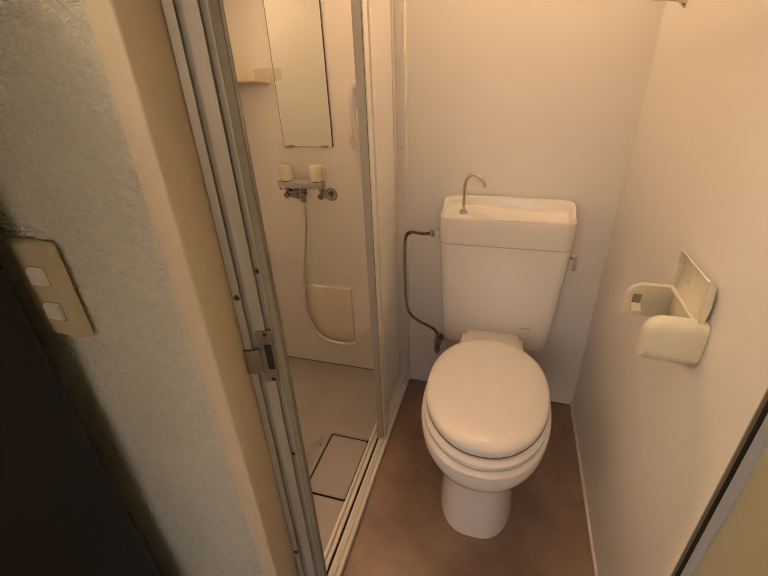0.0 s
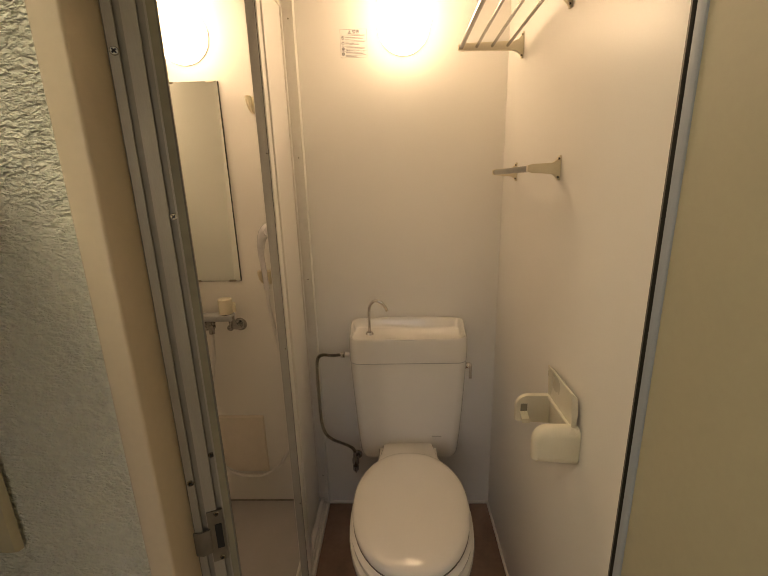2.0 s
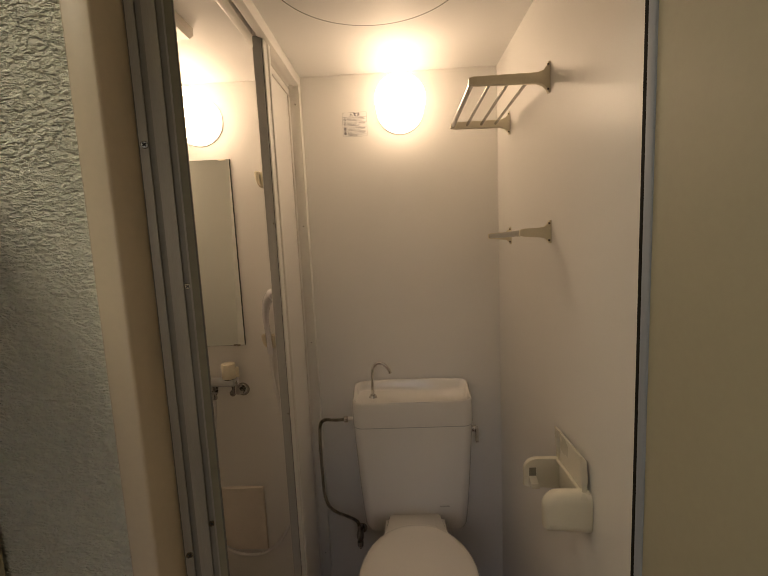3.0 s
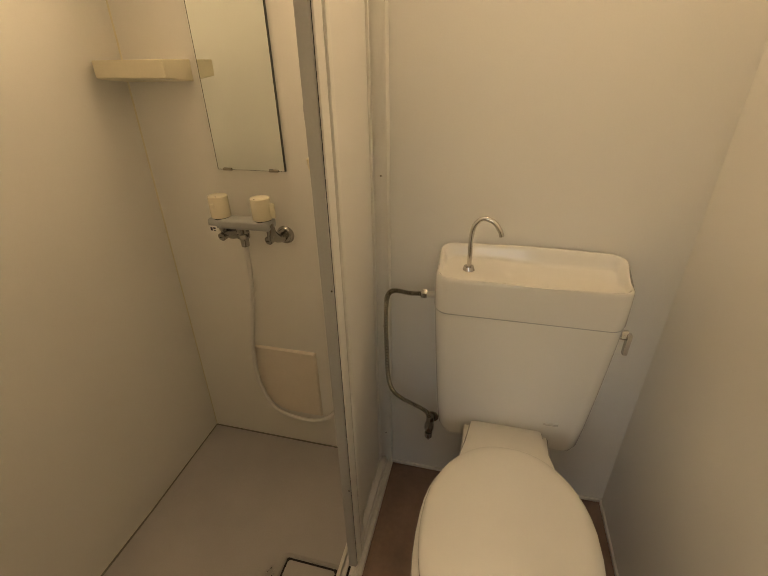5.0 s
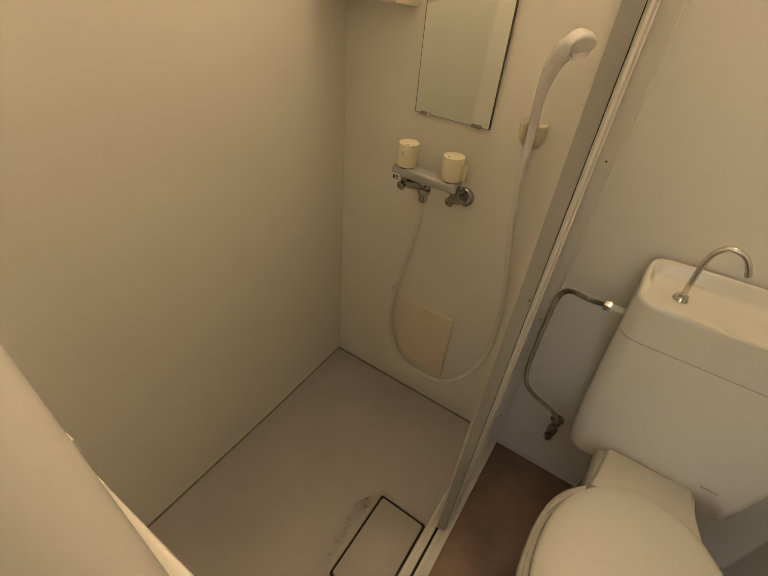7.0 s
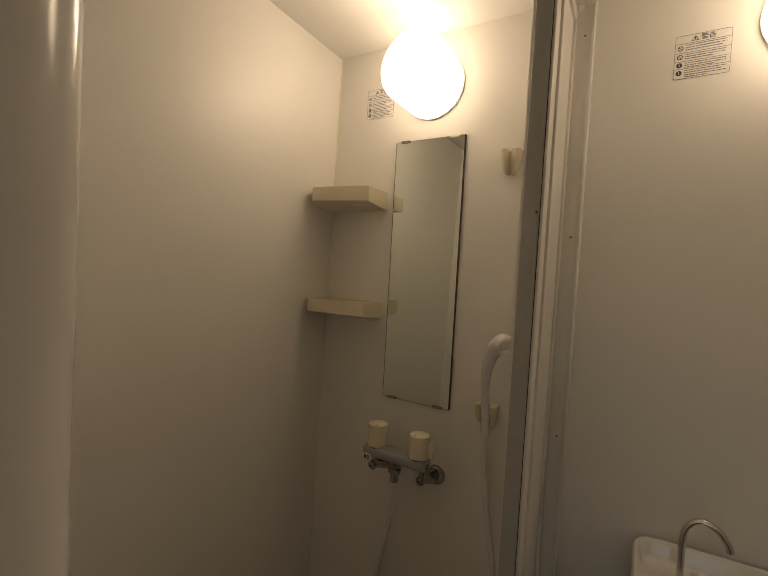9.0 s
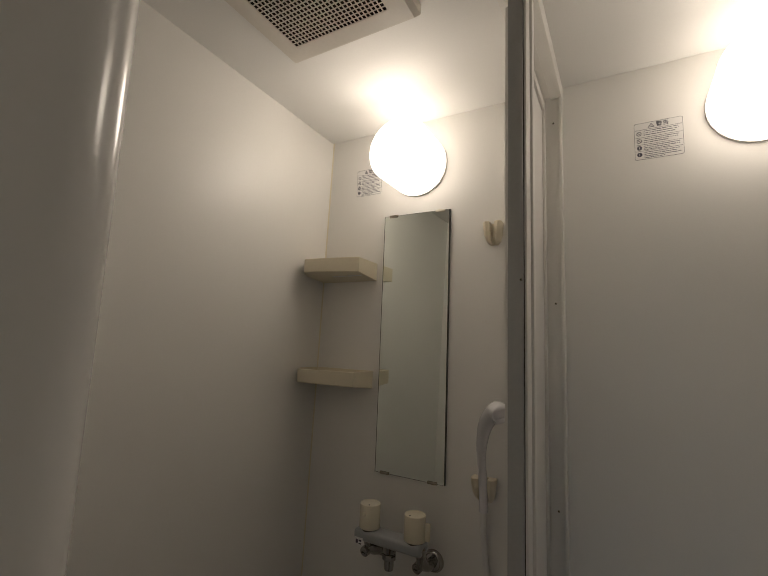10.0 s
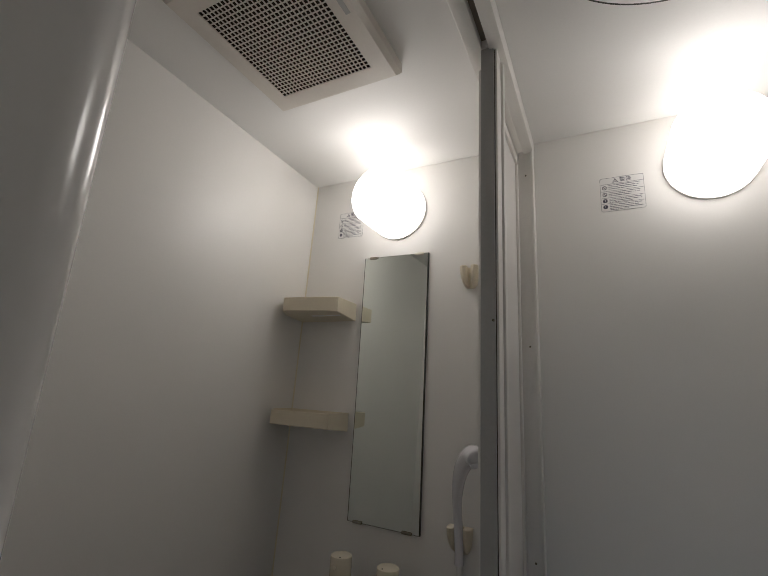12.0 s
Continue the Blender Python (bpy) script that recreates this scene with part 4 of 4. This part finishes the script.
part("handle", tube([(-0.864, -0.024, 1.000), (-0.864, -0.034, 1.06), (-0.862, -0.052, 1.118), (-0.850, -0.078, 1.168), (-0.833, -0.100, 1.201), (-0.813, -0.118, 1.219), (-0.800, -0.128, 1.219), (-0.796, -0.132, 1.216)],
     lambda t: (0.0095 + 0.012 * min(1, max(0, t - 0.25) / 0.5)) * (1 if t < 0.88 else math.sqrt(max(0.02, 1 - ((t - 0.88) / 0.122) ** 2))), 18), head_white, shower)
part("spray_face", rod((-0.806, -0.117, 1.210), (-0.803, -0.115, 1.200), 0.015, 28, 0.0160, 0.004), head_white, shower, "round white spray face")
part("collar", rod((-0.864, -0.024, 0.985), (-0.864, -0.024, 1.004), 0.010, 16), head_white, shower)
hose_points = [(-1.066, -0.086, 0.840), (-1.078, -0.07, 0.76), (-1.100, -0.045, 0.68), (-1.128, -0.032, 0.556), (-1.150, -0.030, 0.43), (-1.148, -0.031, 0.30), (-1.101, -0.034, 0.195), (-1.0, -0.036, 0.167), (-0.915, -0.037, 0.193), (-0.840, -0.037, 0.292), (-0.806, -0.036, 0.43), (-0.810, -0.034, 0.60), (-0.842, -0.030, 0.78), (-0.861, -0.026, 0.92), (-0.864, -0.024, 0.99)]
part("hose", tube(hose_points, 0.0068, 10), hose_white, shower, "white plastic hose")

# ---- access cover low on the shower wall ----
access = thing("drain_access_cover", (-1.05, 0, 0.3), "cream plastic access cover low on the shower wall", "cover")
def cover_ring(y, i):
    out = [(-1.158 + i, 0.438 - i), (-0.944 - i, 0.438 - i), (-0.941 - i, 0.434 - i), (-0.941 - i, 0.170 + i)]
    for k in range(9):
        a = radians(270 - 90 * k / 8)
        out.append((-1.048 + (0.112 - i) * math.cos(a), 0.282 + (0.112 - i) * math.sin(a)))
    return [(x, y, z) for x, z in out]
bm = loft([cover_ring(y, i) for y, i in ((-0.0004, 0), (-0.008, 0.0005), (-0.0115, 0.003))])
part("plate", bm, vent_cream, access)
part("knob", rod((-1.166, -0.0005, 0.452), (-1.166, -0.012, 0.452), 0.007, 14, 0.005, 0.002), hose_white, access, "small white knob")

# ---- ceiling fan ----
fan = thing("ceiling_fan_cover", (-1.035, -0.54, H), "cream square ventilation fan cover with a dark grid", "ventilation fan")
FX0, FX1, FY0, FY1 = -1.186, -0.886, -0.692, -0.379
GX0, GX1, GY0, GY1 = -1.143, -0.930, -0.650, -0.425
ZB = 1.942
bm = bmesh.new()
def frame_ring(ax0, ax1, ay0, ay1, z):
    return [(ax0, ay0, z), (ax1, ay0, z), (ax1, ay1, z), (ax0, ay1, z)]
part("frame", loft([frame_ring(FX0, FX1, FY0, FY1, H - 0.0004), frame_ring(FX0, FX1, FY0, FY1, ZB + 0.010), frame_ring(FX0 + 0.008, FX1 - 0.008, FY0 + 0.008, FY1 - 0.008, ZB),
      frame_ring(GX0, GX1, GY0, GY1, ZB), frame_ring(GX0, GX1, GY0, GY1, ZB + 0.0022)], bm, False, False), fan_cream, fan)
# shaft coloured black so the depth behind the grid reads as shade
part("shaft", loft([frame_ring(GX0, GX1, GY0, GY1, ZB + k) for k in (0.0022, 0.028)], None, False, True), black_seal_and_gap_shade, fan, "fan shaft blackened to stand for its inner shade")
N = 25
for k in range(1, N):
    x = GX0 + (GX1 - GX0) * k / N
    part("slat", box(x - 0.0010, x + 0.0010, GY0, GY1, ZB + 0.0003, ZB + 0.0018), fan_cream, fan)
    y = GY0 + (GY1 - GY0) * k / N
    part("slat", box(GX0, GX1, y - 0.0010, y + 0.0010, ZB + 0.0005, ZB + 0.0017), fan_cream, fan)
part("switch_mark", box(-0.912, -0.903, -0.575, -0.545, ZB - 0.0008, ZB + 0.001), frame_grey, fan, "small grey printed mark")
part("switch_mark", box(-0.912, -0.906, -0.605, -0.590, ZB - 0.0008, ZB + 0.001), frame_grey, fan, "small grey printed mark")

# ---- light switch in the hall ----
switch = thing("light_switch", (-0.802, -1.175, 1.077), "ivory two-button light switch plate on wallpaper", "light switch")
plate = part("plate", loft([[(x, y, z) for x, z, _ in rounded_rect(-0.803, 1.073, 0.062 - 2 * i, 0.114 - 2 * i, 0, 0.004)] for y, i in ((-1.1752, 0), (-1.180, 0.0005), (-1.183, 0.003))]), aged_ivory, switch)
for z in (1.093, 1.051):
    part("button", loft([[(-0.802 + a, y, z + b) for a, b in ((-0.010, -h), (0.010, -h), (0.010, h + e), (-0.010, h + e))] for y, h, e in ((-1.1825, 0.010, 0.0), (-1.1875, 0.009, -0.002))]), holder_ivory, plate)
    # brown border paints the shade round each button
    part("button_shadow_gap", box(-0.813, -0.791, -1.1834, -1.1826, z - 0.0115, z + 0.0105), slot_shade_brown, plate)

# ---- added dark box in the hall ----
# plain box added for an unidentified dark area left of the switch
dark_box = thing("refrigerator", (-1.1, -1.5, -0.12), "tall black box added for the dark area by the wallpaper wall", "refrigerator")
part("cabinet", box(-1.42, -0.813, -1.78, -1.20, -0.10, 1.6, 0.012, 4), dark_box_black, dark_box)
part("base", box(-1.40, -0.846, -1.76, -1.22, -0.12, -0.10), gasket, dark_box)
part("side_grip", box(-0.813, -0.806, -1.50, -1.36, 0.60, 0.63, 0.003), dark_box_trim, dark_box, "dark grey side grip")

# ---- round ceiling lamp of the hall ----
hall_lamp = thing("ceiling_lamp", (-1.25, -1.75, 2.4), "round opal hall ceiling lamp, switched on", "lamp")
def flat_disc(r, z):
    return [(-1.25 + r * math.cos(a), -1.75 + r * math.sin(a), z) for a in (2 * math.pi * k / 40 for k in range(40))]
part("base", loft([flat_disc(0.14, 2.3995), flat_disc(0.14, 2.385)]), frame_white, hall_lamp)
part("shade", loft([flat_disc(0.135, 2.385), flat_disc(0.15, 2.36), flat_disc(0.13, 2.33), flat_disc(0.06, 2.318)]), hall_glow, hall_lamp, "glowing opal shade")

# ---- water left by the drain ----
water_clear = material("clear_water", (0.95, 0.96, 0.97), 0.04)
water_clear.node_tree.nodes["Principled BSDF"].inputs["Transmission Weight"].default_value = 1.0
water_clear.node_tree.nodes["Principled BSDF"].inputs["IOR"].default_value = 1.33
water = thing("water_drops", (-0.95, -0.5, 0.0), "small clear water drops on the pan by the drain", "water", kind="stuff")
random.seed(11)
bm = bmesh.new()
for k in range(64):
    cx, cy = -0.932 - abs(random.gauss(0, 0.016)), random.uniform(-0.66, -0.43)
    r = random.uniform(0.0015, 0.0045)
    stretch, turn = random.uniform(1, 4.5), random.gauss(1.2, 0.4)
    wob = [random.uniform(0.75, 1.2) for _ in range(12)]
    rings = []
    for f, h in ((1, -0.0001), (0.85, 0.0006), (0.45, 0.0009)):
        ring = []
        for a in range(12):
            t = 2 * math.pi * a / 12
            u, v = r * f * stretch * wob[a] * math.cos(t), r * f * wob[a] * math.sin(t)
            ring.append((cx + u * math.cos(turn) - v * math.sin(turn), cy + u * math.sin(turn) + v * math.cos(turn), h))
        rings.append(ring)
    loft(rings, bm)
part("drops", bm, water_clear, water, "", 80)
